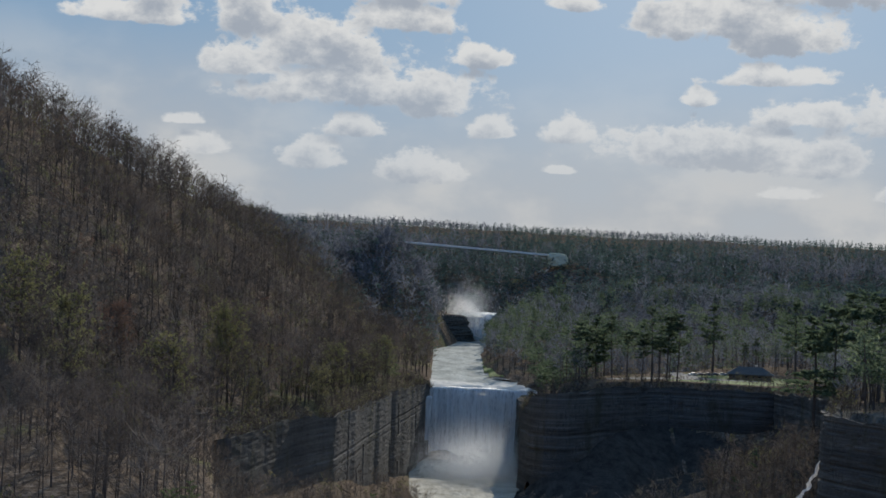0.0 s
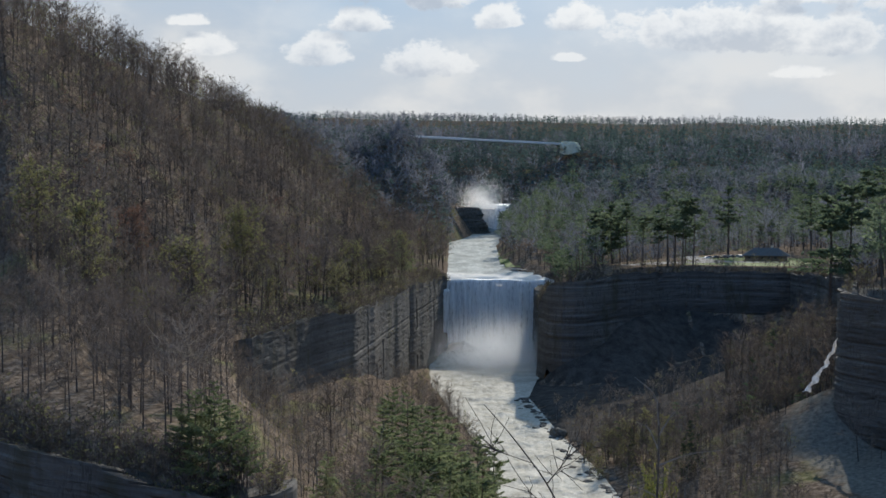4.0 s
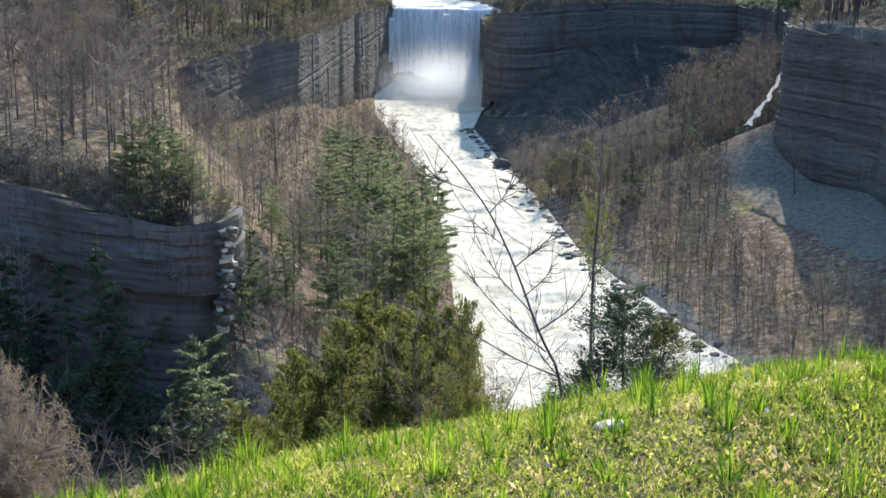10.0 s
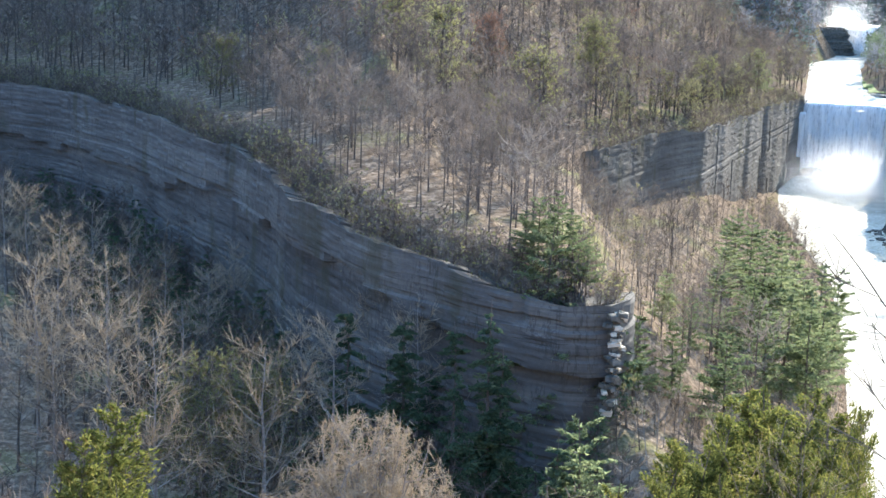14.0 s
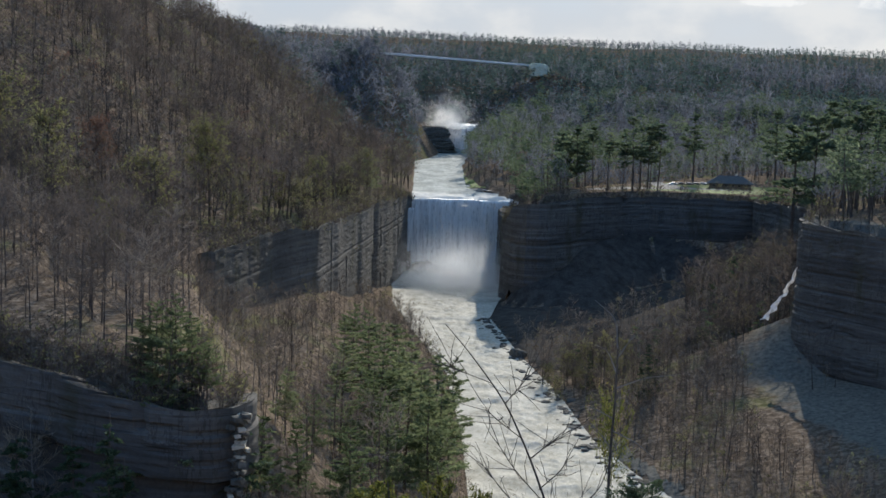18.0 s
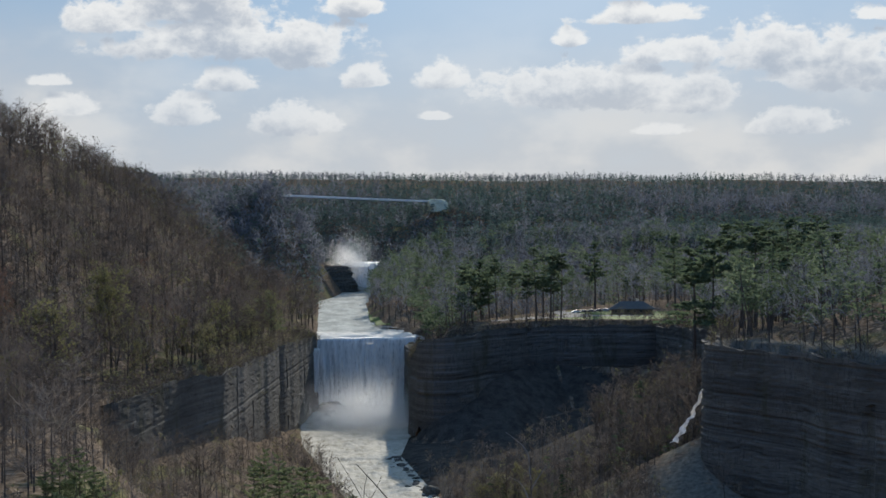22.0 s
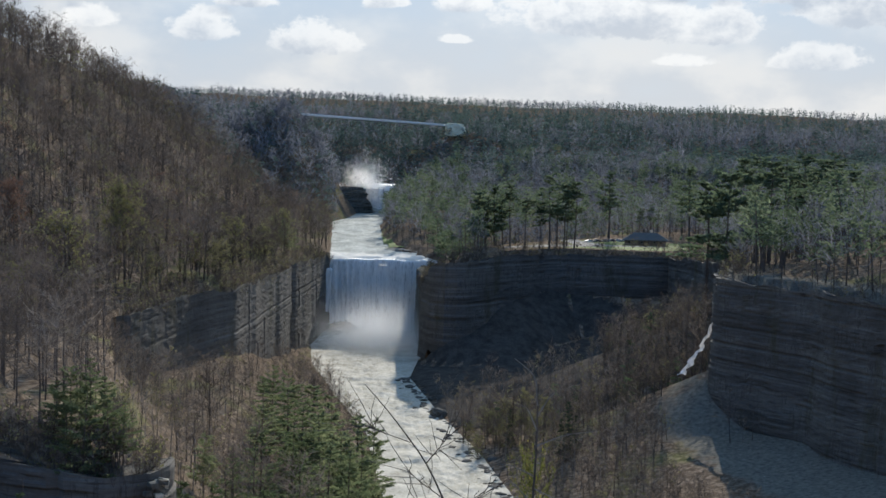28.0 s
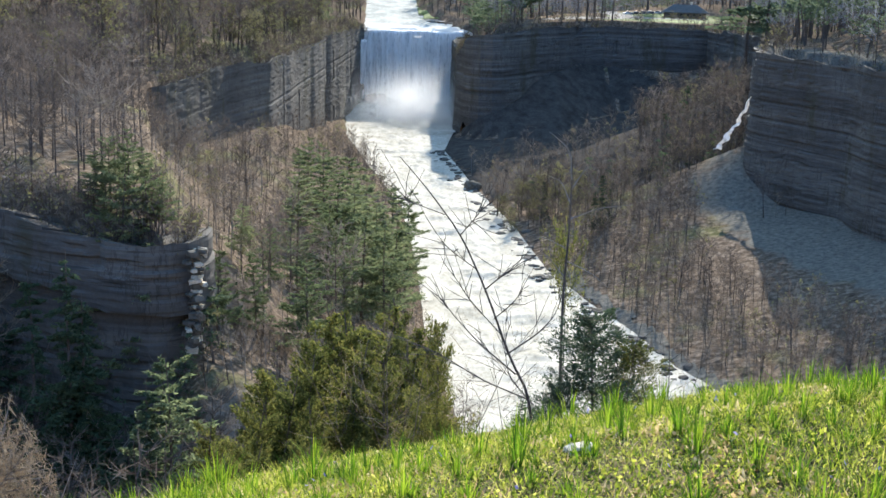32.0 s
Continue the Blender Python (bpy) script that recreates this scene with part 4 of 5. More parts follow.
many("ridge_conifers", ridge_pine, far_spots[(mixed < 0.72) & ~crest], rng, 0.65, 1.1, "dark conifers scattered over the far ridge", [("trunks", M_BARK), ("needles", M_HAZE_PINE)])
many("crest_conifers", ridge_pine, far_spots[(mixed < 0.72) & crest], rng, 0.3, 0.5, "dark conifers along the crest of the far ridge", [("trunks", M_BARK), ("needles", M_HAZE_PINE)])

right_spots = scatter(rng, 14000, wedge(330, 1120, -1, -25), right_keep, lambda x, y: 4.2 + np.hypot(x, y) / 300)
mixed = rng.random(len(right_spots)) + (soft_noise(right_spots[:, 0], right_spots[:, 1], 78, 70) - 0.5) * 0.8
many("plateau_woods", plateau_bare, right_spots[mixed >= 0.46], rng, 0.75, 1.1, "leafless woods on the level ground beside the gorge", [("trunks", M_TRUNK), ("twigs", M_HAZE_TWIG), ("buds", M_BUD_GREEN)])
many("plateau_pines", tall_pine, right_spots[mixed < 0.46], rng, 0.7, 1.05, "tall dark pines on the level ground beside the gorge", LIGHT_GREEN)

talus_spots = scatter(rng, 16000, wedge(100, 520, 33, -25), talus_keep, lambda x, y: 2.6 + 0 * x)
in_cove = (talus_spots[:, 1] < 155 - 1.1 * talus_spots[:, 0]) & (talus_spots[:, 0] < -12)
cove_spots, talus_spots = talus_spots[in_cove][::3], talus_spots[~in_cove]
many("cove_woods", hill_bare, cove_spots, rng, 0.6, 1.0, "tall leafless trees in the shaded cove", WOOD)
pick = rng.random(len(talus_spots))
many("gorge_saplings", thin_bare, talus_spots[pick < 0.45], rng, 0.7, 1.25, "thin leafless trees on the gorge talus", WOOD)
many("gorge_thicket", thin_bare, talus_spots[(pick >= 0.45) & (pick < 0.85)], rng, 0.5, 1.1, "pale tan brushwood on the gorge talus", TAN)
many("gorge_buds", thin_bud, talus_spots[pick >= 0.85], rng, 0.6, 1.2, "young budding trees on the gorge talus", WOOD)


near_brush = scatter(rng, 700, lambda r, n: (r.uniform(-34, 14, n), r.uniform(52, 150, n)), lambda x, y: ~within(x, y, RIVER) & (land(x, y) > 3), lambda x, y: 3.2 + 0 * x)
many("slope_brush", thin_bare, near_brush, rng, 0.35, 0.75, "tan brushwood on the slope below the overlook", TAN)


# ---- single trees ----
def spot_of(turn_, far):
    a = math.radians(turn_)
    x, y = -math.sin(a) * far, math.cos(a) * far
    return x, y, float(land(np.array(x), np.array(y)))


def tree_thing(name, pieces, names, mats, label, category, at=(0, 0, 0), group=""):
    root = thing(name, at, label, category, group)
    for piece, n_, m_ in zip(pieces, names, mats):
        if piece is not None:
            part(n_, raw_mesh(n_, *piece, m_), parent=root)
    return root


PINE_LABEL = "dark green white pine with layered boughs"
pine_models = []
for k in range(5):
    h = 16.0
    model = plume_parts(rng, h, 74, 120, rng.uniform(0.21, 0.26), rng.uniform(0.08, 0.22), 0.12, 0.22, 0.2, 0.62, 0.01, 0.12, hang=-0.12, tiers=15)
    pine_models.append(tree_thing("pine_tree", model, ("trunk", "crown"), (M_BARK, M_PINE), PINE_LABEL + " on the gorge slope", "tree", group="pines on the gorge slope"))
mast_models = [tree_thing("mast_pine", plume_parts(rng, 24.0, 40, 46, rng.uniform(0.15, 0.19), rng.uniform(0.4, 0.55), 0.15, 0.3, 0.5, 0.45, 0.01, 0.16), ("trunk", "crown"), (M_BARK, M_MAST), "tall pine with a bare lower trunk beside the lawn", "tree", group="pines beside the lawn") for k in range(3)]
cedar_models = [tree_thing("cedar_tree", plume_parts(rng, 9.0, 80, 360, rng.uniform(0.16, 0.21), 0.04, 0.55, 0.8, 0.055, 0.75, 0.03, 0.2), ("trunk", "crown"), (M_BARK, M_CEDAR), "yellow-green cedar with dense upright foliage", "tree", group="cedars below the overlook") for k in range(4)]
bare_models = [tree_thing("bare_tree", bare_tree_parts(rng, 14.0, 20, 260, 0.036, rng.uniform(0.26, 0.34), rng.uniform(0.25, 0.4), trunk_r=0.12, twig_len=1.4)[:2], ("trunk", "crown"), (M_BARK, M_TWIG), "leafless grey-brown tree with upswept limbs", "tree", group="leafless trees above the cove") for k in range(6)]
used = set()


def plant(models, turn_, far, top=None, height=None, native=16.0, wide=1.0, lean=0.0):
    """Sets a copy of a model where it stands, as tall as its top asks for."""
    x, y, z = spot_of(turn_, far)
    h = height or max(0.3, 82 + far * math.tan(math.radians(top)) - z)
    k = h / native
    model = models[int(rng.integers(len(models)))]
    m = Matrix.Translation((x, y, z - 0.1)) @ Euler((lean, 0, rng.uniform(0, 6.28))).to_matrix().to_4x4()
    if model not in used:
        used.add(model)
        ob = model
        ob.matrix_basis = m
    else:
        ob = copy_thing(model, m)
    ob.scale = (k * wide, k * wide, k)
    return ob


for a, e, d in [(10.1, -7.5, 197), (10.8, -7.9, 198), (11.5, -8.5, 199), (9.4, -8.3, 195), (8.8, -9.4, 193), (10.4, -8.8, 193), (11.0, -9.3, 195), (5.6, -10.7, 226), (7.3, -11.2, 228), (4.4, -11.4, 232),
                (2.9, -7.9, 332), (2.2, -8.1, 325), (3.3, -8.6, 302), (0.9, -9.5, 300), (0.0, -10.1, 290), (-1.2, -9.9, 312), (1.6, -9.2, 290), (0.4, -9.0, 316), (-0.6, -9.7, 302), (2.0, -10.2, 270),
                (0.6, -10.8, 260), (-0.4, -11.3, 256), (1.3, -11.5, 250), (8.6, -16.4, 160), (7.8, -11.8, 206), (6.6, -12.4, 200), (5.0, -12.6, 206), (2.8, -12.8, 208), (3.3, -10.4, 262), (-0.9, -10.6, 282), (1.0, -8.6, 330), (2.6, -1.7, 640), (2.95, -2.0, 632), (2.4, -2.3, 650), (2.1, -2.5, 665)]:
    plant(pine_models, a, d, e, wide=rng.uniform(0.85, 1.1))
for a, e, d in [(-5.4, -0.7, 640), (-6.05, -0.4, 650), (-6.7, -0.5, 645), (-7.3, -0.9, 640), (-8.3, 0.05, 640), (-8.9, -0.1, 650), (-9.3, -0.3, 645),
                (-7.9, -1.2, 635), (-10.7, 0.2, 720), (-11.9, -1.4, 720), (-12.4, -1.2, 720), (-13.9, 0.45, 700), (-15.3, 0.5, 480), (-15.9, 0.9, 500), (-16.5, 1.1, 510), (-17.0, 0.8, 490), (-17.6, 1.0, 520), (-18.3, 1.2, 500), (-18.9, 0.9, 510), (-19.6, 1.2, 490), (-20.3, 0.7, 500), (-14.6, 0.1, 520), (-5.7, -0.6, 655), (-6.4, -0.7, 660), (-8.6, -0.3, 660), (-9.0, -0.7, 655)]:
    plant(mast_models, a, d, e, native=24.0, wide=rng.uniform(0.85, 1.15))
for a, e, d in [(1.6, -14.1, 52), (-1.3, -13.9, 52), (2.3, -15.6, 48), (3.2, -15.9, 50), (4.5, -16.8, 48), (-0.2, -14.7, 53), (0.9, -14.7, 54), (-2.0, -14.8, 52), (6.0, -17.2, 50), (0.2, -15.2, 46), (-2.3, -15.5, 45), (0.9, -16.0, 44), (-0.5, -16.6, 42), (2.7, -16.4, 45), (3.8, -17.2, 44), (5.4, -18.2, 40), (7.0, -18.6, 44),
                (1.8, -18.3, 37), (-1.6, -17.6, 38), (3.3, -19.6, 34), (4.9, -20.0, 34), (6.4, -20.4, 36), (29.7, -15.6, 40), (30.8, -17.0, 38), (28.7, -18.5, 38), (28.2, -19.4, 36)]:
    plant(cedar_models, a, d, e, native=9.0, wide=rng.uniform(0.75, 1.05))
for x, y in near_left_spots[:260]:
    plant(bare_models, math.degrees(math.atan2(-x, y)), math.hypot(x, y), height=rng.uniform(11, 19), native=14.0, wide=rng.uniform(0.9, 1.2))
for a, e, d in [(6.3, -9.0, 250), (3.6, -10.2, 240), (1.7, -11.3, 240), (4.5, -10.8, 225), (14.1, -7.4, 240), (5.4, -7.4, 300), (-14.9, -4.7, 440), (8.9, -6.4, 330), (9.3, -6.6, 315), (7.4, -7.6, 322), (8.7, -7.0, 300), (6.9, -7.5, 330), (7.7, -7.8, 290), (4.6, -7.6, 380)]:
    plant(bare_models, a, d, e, native=14.0)

for a, e, d in [(-13.5, -4.9, 500), (-13.9, -4.6, 470), (-14.3, -5.0, 440), (-14.5, -4.4, 500), (-13.2, -5.6, 470), (-12.6, -6.3, 450), (-13.0, -7.2, 410), (-11.6, -7.4, 430), (-10.2, -7.9, 440), (-9.0, -8.4, 430), (-7.6, -8.8, 425)]:
    plant(bare_models, a, d, e, native=14.0, wide=1.3)


# undergrowth that hangs over the rims
def along(line, count, rng, inward):
    p = np.array([q[:2] for q in line], float)
    r = np.r_[0, np.cumsum(np.hypot(*np.diff(p, axis=0).T))]
    s_ = rng.uniform(0, r[-1], count)
    x, y = np.interp(s_, r, p[:, 0]), np.interp(s_, r, p[:, 1])
    return np.stack([x, y], -1) + rng.normal(0, 1.0, (count, 2)) + np.array(inward) * rng.uniform(0, 3, (count, 1))


rim_bush = [bare_tree_parts(rng, rng.uniform(3, 5), 9, 40, 0.045, 0.5, 0.05, 10, 0.15, sides=3, trunk_r=0.05) for _ in range(4)]
many("rim_undergrowth", rim_bush, np.concatenate([along(RIM_LEFT[1:12], 900, rng, (-0.6, 0.8)), along(RIM_LEFT[13:], 320, rng, (-1, 0)), along(RIM_RIGHT[3:9], 150, rng, (1, 0.1)), along(RIM_RIGHT[8:14], 260, rng, (0, 1))]), rng, 0.7, 1.5, "tangled undergrowth along the rims of the cliffs", WOOD)



def on_face(line, count, rng, flip, deep):
    """Places on a rock wall: plan and height."""
    p = np.array(line, float)
    r = np.r_[0, np.cumsum(np.hypot(*np.diff(p[:, :2], axis=0).T))]
    s_ = rng.uniform(0, r[-1], count)
    x, y, z = (np.interp(s_, r, p[:, k]) for k in range(3))
    dx, dy = np.interp(s_ + 2, r, p[:, 0]) - np.interp(s_ - 2, r, p[:, 0]), np.interp(s_ + 2, r, p[:, 1]) - np.interp(s_ - 2, r, p[:, 1])
    n_ = np.hypot(dx, dy) + 1e-6
    return np.stack([x + flip * dy / n_ * 2.6, y - flip * dx / n_ * 2.6], -1), z - rng.random(count) ** 1.3 * deep


faces = [on_face(COVE, 330, rng, 1, 30), on_face(SLOT, 80, rng, 1, 30), on_face(WALL_R, 60, rng, -1, 38), on_face(FAR_R, 420, rng, -1, 36)]
fringe = [on_face(COVE, 900, rng, 1, 3.5), on_face(SLOT, 420, rng, 1, 3.0), on_face(WALL_R, 160, rng, -1, 3.0), on_face(FAR_R, 260, rng, -1, 4.0)]
many("rim_fringe", rim_bush, np.concatenate([f[0] for f in fringe]), rng, 0.6, 1.3, "leafless brush hanging over the edges of the cliffs", WOOD, heights=np.concatenate([f[1] for f in fringe]) - 1.2)
hanging = [on_face(FAR_R, 230, rng, -1, 34), on_face(WALL_R, 70, rng, -1, 30), on_face(COVE, 110, rng, 1, 26), on_face(SLOT, 50, rng, 1, 26)]
many("cliff_trees", thin_bare, np.concatenate([f[0] for f in hanging]), rng, 0.35, 0.8, "thin leafless trees rooted on the ledges of the cliffs", WOOD, heights=np.concatenate([f[1] for f in hanging]) - 2.5)
many("ledge_bushes", rim_bush, np.concatenate([f[0] for f in faces]), rng, 0.5, 1.3, "leafless bushes rooted on the ledges of the cliffs", WOOD, heights=np.concatenate([f[1] for f in faces]))
corner = scatter(rng, 900, lambda r, n: (r.uniform(36, 132, n), r.uniform(405, 560, n)), lambda x, y: ~within(x, y, RIGHT_LAND) & ((y < 432) | ((x > 88 + (y - 470) * 0.2) & (y < 545))), lambda x, y: 5.0 + 0 * x)
pick = rng.random(len(corner))
many("corner_woods", hill_bare, corner[pick < 0.66], rng, 0.45, 0.95, "grey leafless trees in the corner below the far cliff", WOOD)
many("corner_buds", hill_bud, corner[(pick >= 0.66) & (pick < 0.93)], rng, 0.5, 0.9, "olive budding trees in the corner below the far cliff", WOOD)
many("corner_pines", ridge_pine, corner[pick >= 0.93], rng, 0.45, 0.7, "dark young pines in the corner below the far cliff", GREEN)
shade_pine = [plume_parts(rng, 20.0, 26, 30, 0.22, 0.1, 0.05, 0.4, 0.55, 0.7, 0.01, 0.2, lite=True) for _ in range(4)]
cove_foot = scatter(rng, 5000, lambda r, n: (r.uniform(-260, -22, n), r.uniform(150, 400, n)), lambda x, y: ~within(x, y, LEFT_LAND) & (to_line(x, y, COVE)[0] > 4) & (to_line(x, y, COVE)[0] < 34) & (land(x, y) < 24), lambda x, y: 6.0 + 0 * x)
many("cove_hemlocks", shade_pine, cove_foot, rng, 0.55, 0.95, "hemlocks at the foot of the cove wall, needles darkened for its shade", GREEN)
slope = scatter(rng, 2600, lambda r, n: (r.uniform(44, 150, n), r.uniform(190, 425, n)), lambda x, y: ~within(x, y, RIGHT_LAND) & ~within(x, y, RIVER) & (to_line(x, y, RIVER_RIGHT)[0] > 7) & (np.hypot(x - 102, y - 388) > 20) & (to_line(x, y, RIM_RIGHT)[0] > 9 + (soft_noise(x, y, 64, 9) < 0.84) * np.interp(y, [340, 392], [41, 5])), lambda x, y: 5.6 + 0 * x)
pick = rng.random(len(slope))
many("slope_woods", hill_bare, slope[pick < 0.8], rng, 0.4, 0.72, "thin leafless trees on the slope below the tall wall", [("trunks", M_BARK), ("twigs", M_TWIG), ("buds", M_BUD_GREEN)])
many("slope_buds", hill_bud, slope[pick >= 0.8], rng, 0.4, 0.7, "olive budding trees on the slope below the tall wall", WOOD)
slot_foot = scatter(rng, 1200, lambda r, n: (r.uniform(-62, 0, n), r.uniform(330, 660, n)), lambda x, y: ~within(x, y, LEFT_LAND) & ~within(x, y, RIVER) & (to_line(x, y, RIM_LEFT)[0] < 34) & (to_line(x, y, RIM_LEFT[13:])[0] > 14), lambda x, y: 4.0 + 0 * x)
many("foot_woods", hill_bare, slot_foot[(slot_foot[:, 0] < -34) | (rng.random(len(slot_foot)) < 0.25)], rng, 0.3, 0.55, "leafless trees before the foot of the cliff", WOOD)
dark_pines = [tree_thing("hemlock_tree", plume_parts(rng, 30.0, 84, 170, 0.14, 0.06, 0.02, 0.35, 0.3, 0.75, 0.008, 0.16, 0.15), ("trunk", "crown"), (M_BARK, M_SHADE_NEEDLE), "hemlock in the shaded cove, needles darkened for the shade", "tree", group="hemlocks in the cove") for k in range(3)]
for a, e, d in [(12.65, -12.0, 172), (8.9, -16.4, 165), (9.6, -17.3, 158), (12.1, -13.9, 172), (14.0, -13.0, 182), (16.2, -12.6, 190), 
                (18.6, -12.4, 192), (-9.3, -9.2, 385), (-9.0, -9.9, 380), (-9.6, -9.8, 390), (-6.9, -9.6, 410)]:
    plant(dark_pines, a, d, e, native=30.0, wide=rng.uniform(0.8, 1.1))

# the broad tan tree, the green tree and the pale ones in the cove
tan_tree = tree_thing("spreading_tree", dome_parts(rng, 22.0, 44, 46000, 0.42, twig_w=0.024), ("trunk", "crown"), (M_BARK_PALE, M_TWIG_TAN), "broad tan leafless tree with a rounded crown", "tree")
plant([tan_tree], 17.6, 95, -16.8, native=22.0, wide=0.9)
tan_low = tree_thing("spreading_tree", dome_parts(rng, 18.0, 26, 24000, 0.4, twig_w=0.02), ("trunk", "crown"), (M_BARK_PALE, M_TWIG_TAN), "lower tan leafless tree in the cove", "tree")
plant([tan_low], 20.3, 88, -19.3, native=18.0, wide=0.9)
for a, e, d, lab in [(24.6, -14.9, 190, "budding green tree in the shaded cove"), (22.0, -15.3, 196, "budding grey-green tree in the shaded cove"), (8.8, -0.9, 420, "rounded olive-green budding tree above the cliff"), (13.2, -0.9, 400, "rounded reddish budding tree above the cliff")]:
    bud_tree = bare_tree_parts(rng, 22.0, 44, 1500, 0.03, 0.34, 0.2, 12000, 0.11, trunk_r=0.28)
    ob = tree_thing("budding_tree", bud_tree, ("trunk", "crown", "foliage"), (M_BARK, M_TWIG, M_BUD_RED if "reddish" in lab else M_BUD_GREEN), lab, "tree")
    plant([ob], a, d, e, native=22.0)
bud_models = [tree_thing("budding_tree", bare_tree_parts(rng, 18.0, 30, 700, 0.035, 0.33, 0.15, 4200, 0.13, trunk_r=0.2), ("trunk", "crown", "foliage"), (M_BARK, M_TWIG, M_BUD_GREEN), "olive-green budding tree near the rim of the cliff", "tree", group="budding trees near the rim") for k in range(3)]
for a, e, d in [(3.5, -2.4, 540), (4.6, -2.2, 480), (5.1, -3.1, 450), (7.9, -3.6, 400), (7.0, -4.4, 412), (11.1, -2.0, 340), (15.2, -0.2, 340), (16.9, 1.0, 360), (12.9, -4.1, 290), (2.5, -1.8, 620), (4.0, -3.0, 530), (6.6, -3.9, 425), (3.0, -2.3, 605), (3.6, -2.9, 565), (4.6, -3.4, 505), (5.5, -3.4, 465), (5.0, -2.6, 495), (3.2, -3.1, 590), (7.6, -3.0, 420), (6.0, -2.9, 455), (20.0, -2.2, 330), (24.0, -2.0, 360), (-5.2, -10.3, 415), (-6.0, -9.7, 418), (-6.8, -9.3, 422), (-7.5, -9.0, 420), (-8.3, -9.2, 410), (-5.6, -10.8, 395), (-6.5, -10.4, 400), (-7.9, -9.9, 400)]:
    plant(bud_models, a, d, e, native=18.0, wide=rng.uniform(0.9, 1.2))
pale_models = [tree_thing("pale_tree", bare_tree_parts(rng, 18.0, 26, 620, 0.03, rng.uniform(0.26, 0.32), rng.uniform(0.25, 0.4), trunk_r=0.2)[:2], ("trunk", "crown"), (M_BARK_PALE, M_TWIG_TAN), "pale leafless tree against the shaded cliff", "tree", group="pale trees in the cove") for k in range(4)]
for a, e, d in [(28.5, -10.9, 235), (27.2, -11.4, 225), (29.8, -10.4, 250), (30.6, -12.5, 210), (31.5, -8.2, 300), (30.4, -9.2, 280), (29.0, -8.8, 310), (27.6, -9.6, 290), (32.4, -7.6, 330), (26.2, -10.6, 270), (31.2, -10.8, 230),
                (24.4, -11.4, 255), (22.6, -12.6, 240), (25.4, -12.4, 220), (20.6, -13.2, 215), (28.4, -12.4, 200), (22.0, -14.2, 170), (19.2, -13.6, 190), (26.6, -13.4, 170), (23.4, -10.4, 280), (15.6, -12.4, 200), (17.0, -11.8, 215)]:
    plant(pale_models, a, d, e, native=18.0, wide=rng.uniform(0.8, 1.1))


# ---- the bridge far up the gorge ----
def beam(p, q, wide, tall, bevel=0.0):
    """A bar from p to q."""
    p, q = Vector(p), Vector(q)
    bm = box_bm(wide, (q - p).length, tall, bevel=bevel)
    turn_ = (q - p).to_track_quat("Y", "Z").to_matrix().to_4x4()
    bmesh.ops.transform(bm, matrix=Matrix.Translation((p + q) / 2) @ turn_, verts=bm.verts)
    return bm


B0, B1 = Vector((-38, 1102, 120.9)), Vector((92, 1232, 118.6))
bridge = thing("railway_bridge", B0, "long pale steel railway bridge across the far gorge", "bridge")
span = B1 - B0
side = Vector((span.y, -span.x, 0)).normalized()
part("deck", beam((0, 0, -0.4), span + Vector((0, 0, -0.4)), 6.0, 0.5, 0.1), M_STEEL, bridge)
for s_ in (-1, 1):
    part("girder", beam(side * 2.9 * s_ - Vector((0, 0, 0.9)), span + side * 2.9 * s_ - Vector((0, 0, 0.9)), 0.35, 0.5, 0.05), M_STEEL, bridge)
    part("handrail", beam(side * 3.0 * s_ + Vector((0, 0, 0.3)), span + side * 3.0 * s_ + Vector((0, 0, 0.3)), 0.2, 0.3), M_STEEL, bridge)


def boulder(rng, size, rough_=0.22, cuts=2):
    """An angular broken stone."""
    bm = bmesh.new()
    bmesh.ops.create_icosphere(bm, subdivisions=cuts, radius=1.0)
    for v in bm.verts:
        n_ = noise.noise(v.co * 1.3 + Vector((rng.uniform(0, 50), 0, 0)) * 0 + Vector((size[0] * 7.1, size[1] * 3.3, size[2])))
        v.co = Vector(np.clip(np.array(v.co) * (1 + rough_ * 2 * n_), -0.78, 0.78)) * 1.15
        v.co += Vector(rng.normal(0, rough_ * 0.18, 3))
        v.co = Vector((v.co.x * size[0], v.co.y * size[1], v.co.z * size[2]))
    return bm


rng = np.random.default_rng(19)
cutting = thing("rock_cutting", (93, 1222, 114.5), "bare pale yellow rock cutting at the end of the bridge", "rock")
part("face", boulder(rng, (9.0, 5.0, 6.0), 0.3, 4), M_CUT, cutting)

# dark bedded rock beside the upper cascade
outcrop = thing("rock_outcrop", (4, 1084, 44), "bedded grey-brown rock outcrop beside the upper cascade", "rock")
for k in range(10):
    bm = boulder(rng, (18.5 - 0.5 * k, 9 - 0.5 * k, 1.9), 0.2, 3)
    bmesh.ops.translate(bm, vec=(0.6 - k * 0.45 + rng.uniform(-0.8, 0.8), rng.uniform(-0.6, 0.6), k * 2.2), verts=bm.verts)
    part("ledge", bm, M_SCREE, outcrop)


# ---- draped sheets: lawn, path, river bars ----
def draped(name, outline, mat, label, category, lift=0.06, step=2.0, level=None):
    xs, ys = [p[0] for p in outline], [p[1] for p in outline]
    X, Y = np.meshgrid(np.arange(min(xs), max(xs) + step, step), np.arange(min(ys), max(ys) + step, step))
    Z = (land(X, Y) if level is None else level(X, Y)) + lift
    f = grid_faces(*X.shape)
    cx, cy = X.ravel()[f].mean(1), Y.ravel()[f].mean(1)
    edge = (soft_noise(cx, cy, 33, 5) - 0.5) * 4
    f = f[within(cx + edge, cy + edge * 0.6, outline)]
    keep = np.unique(f)
    back_ = np.zeros(X.size, int)
    back_[keep] = np.arange(len(keep))
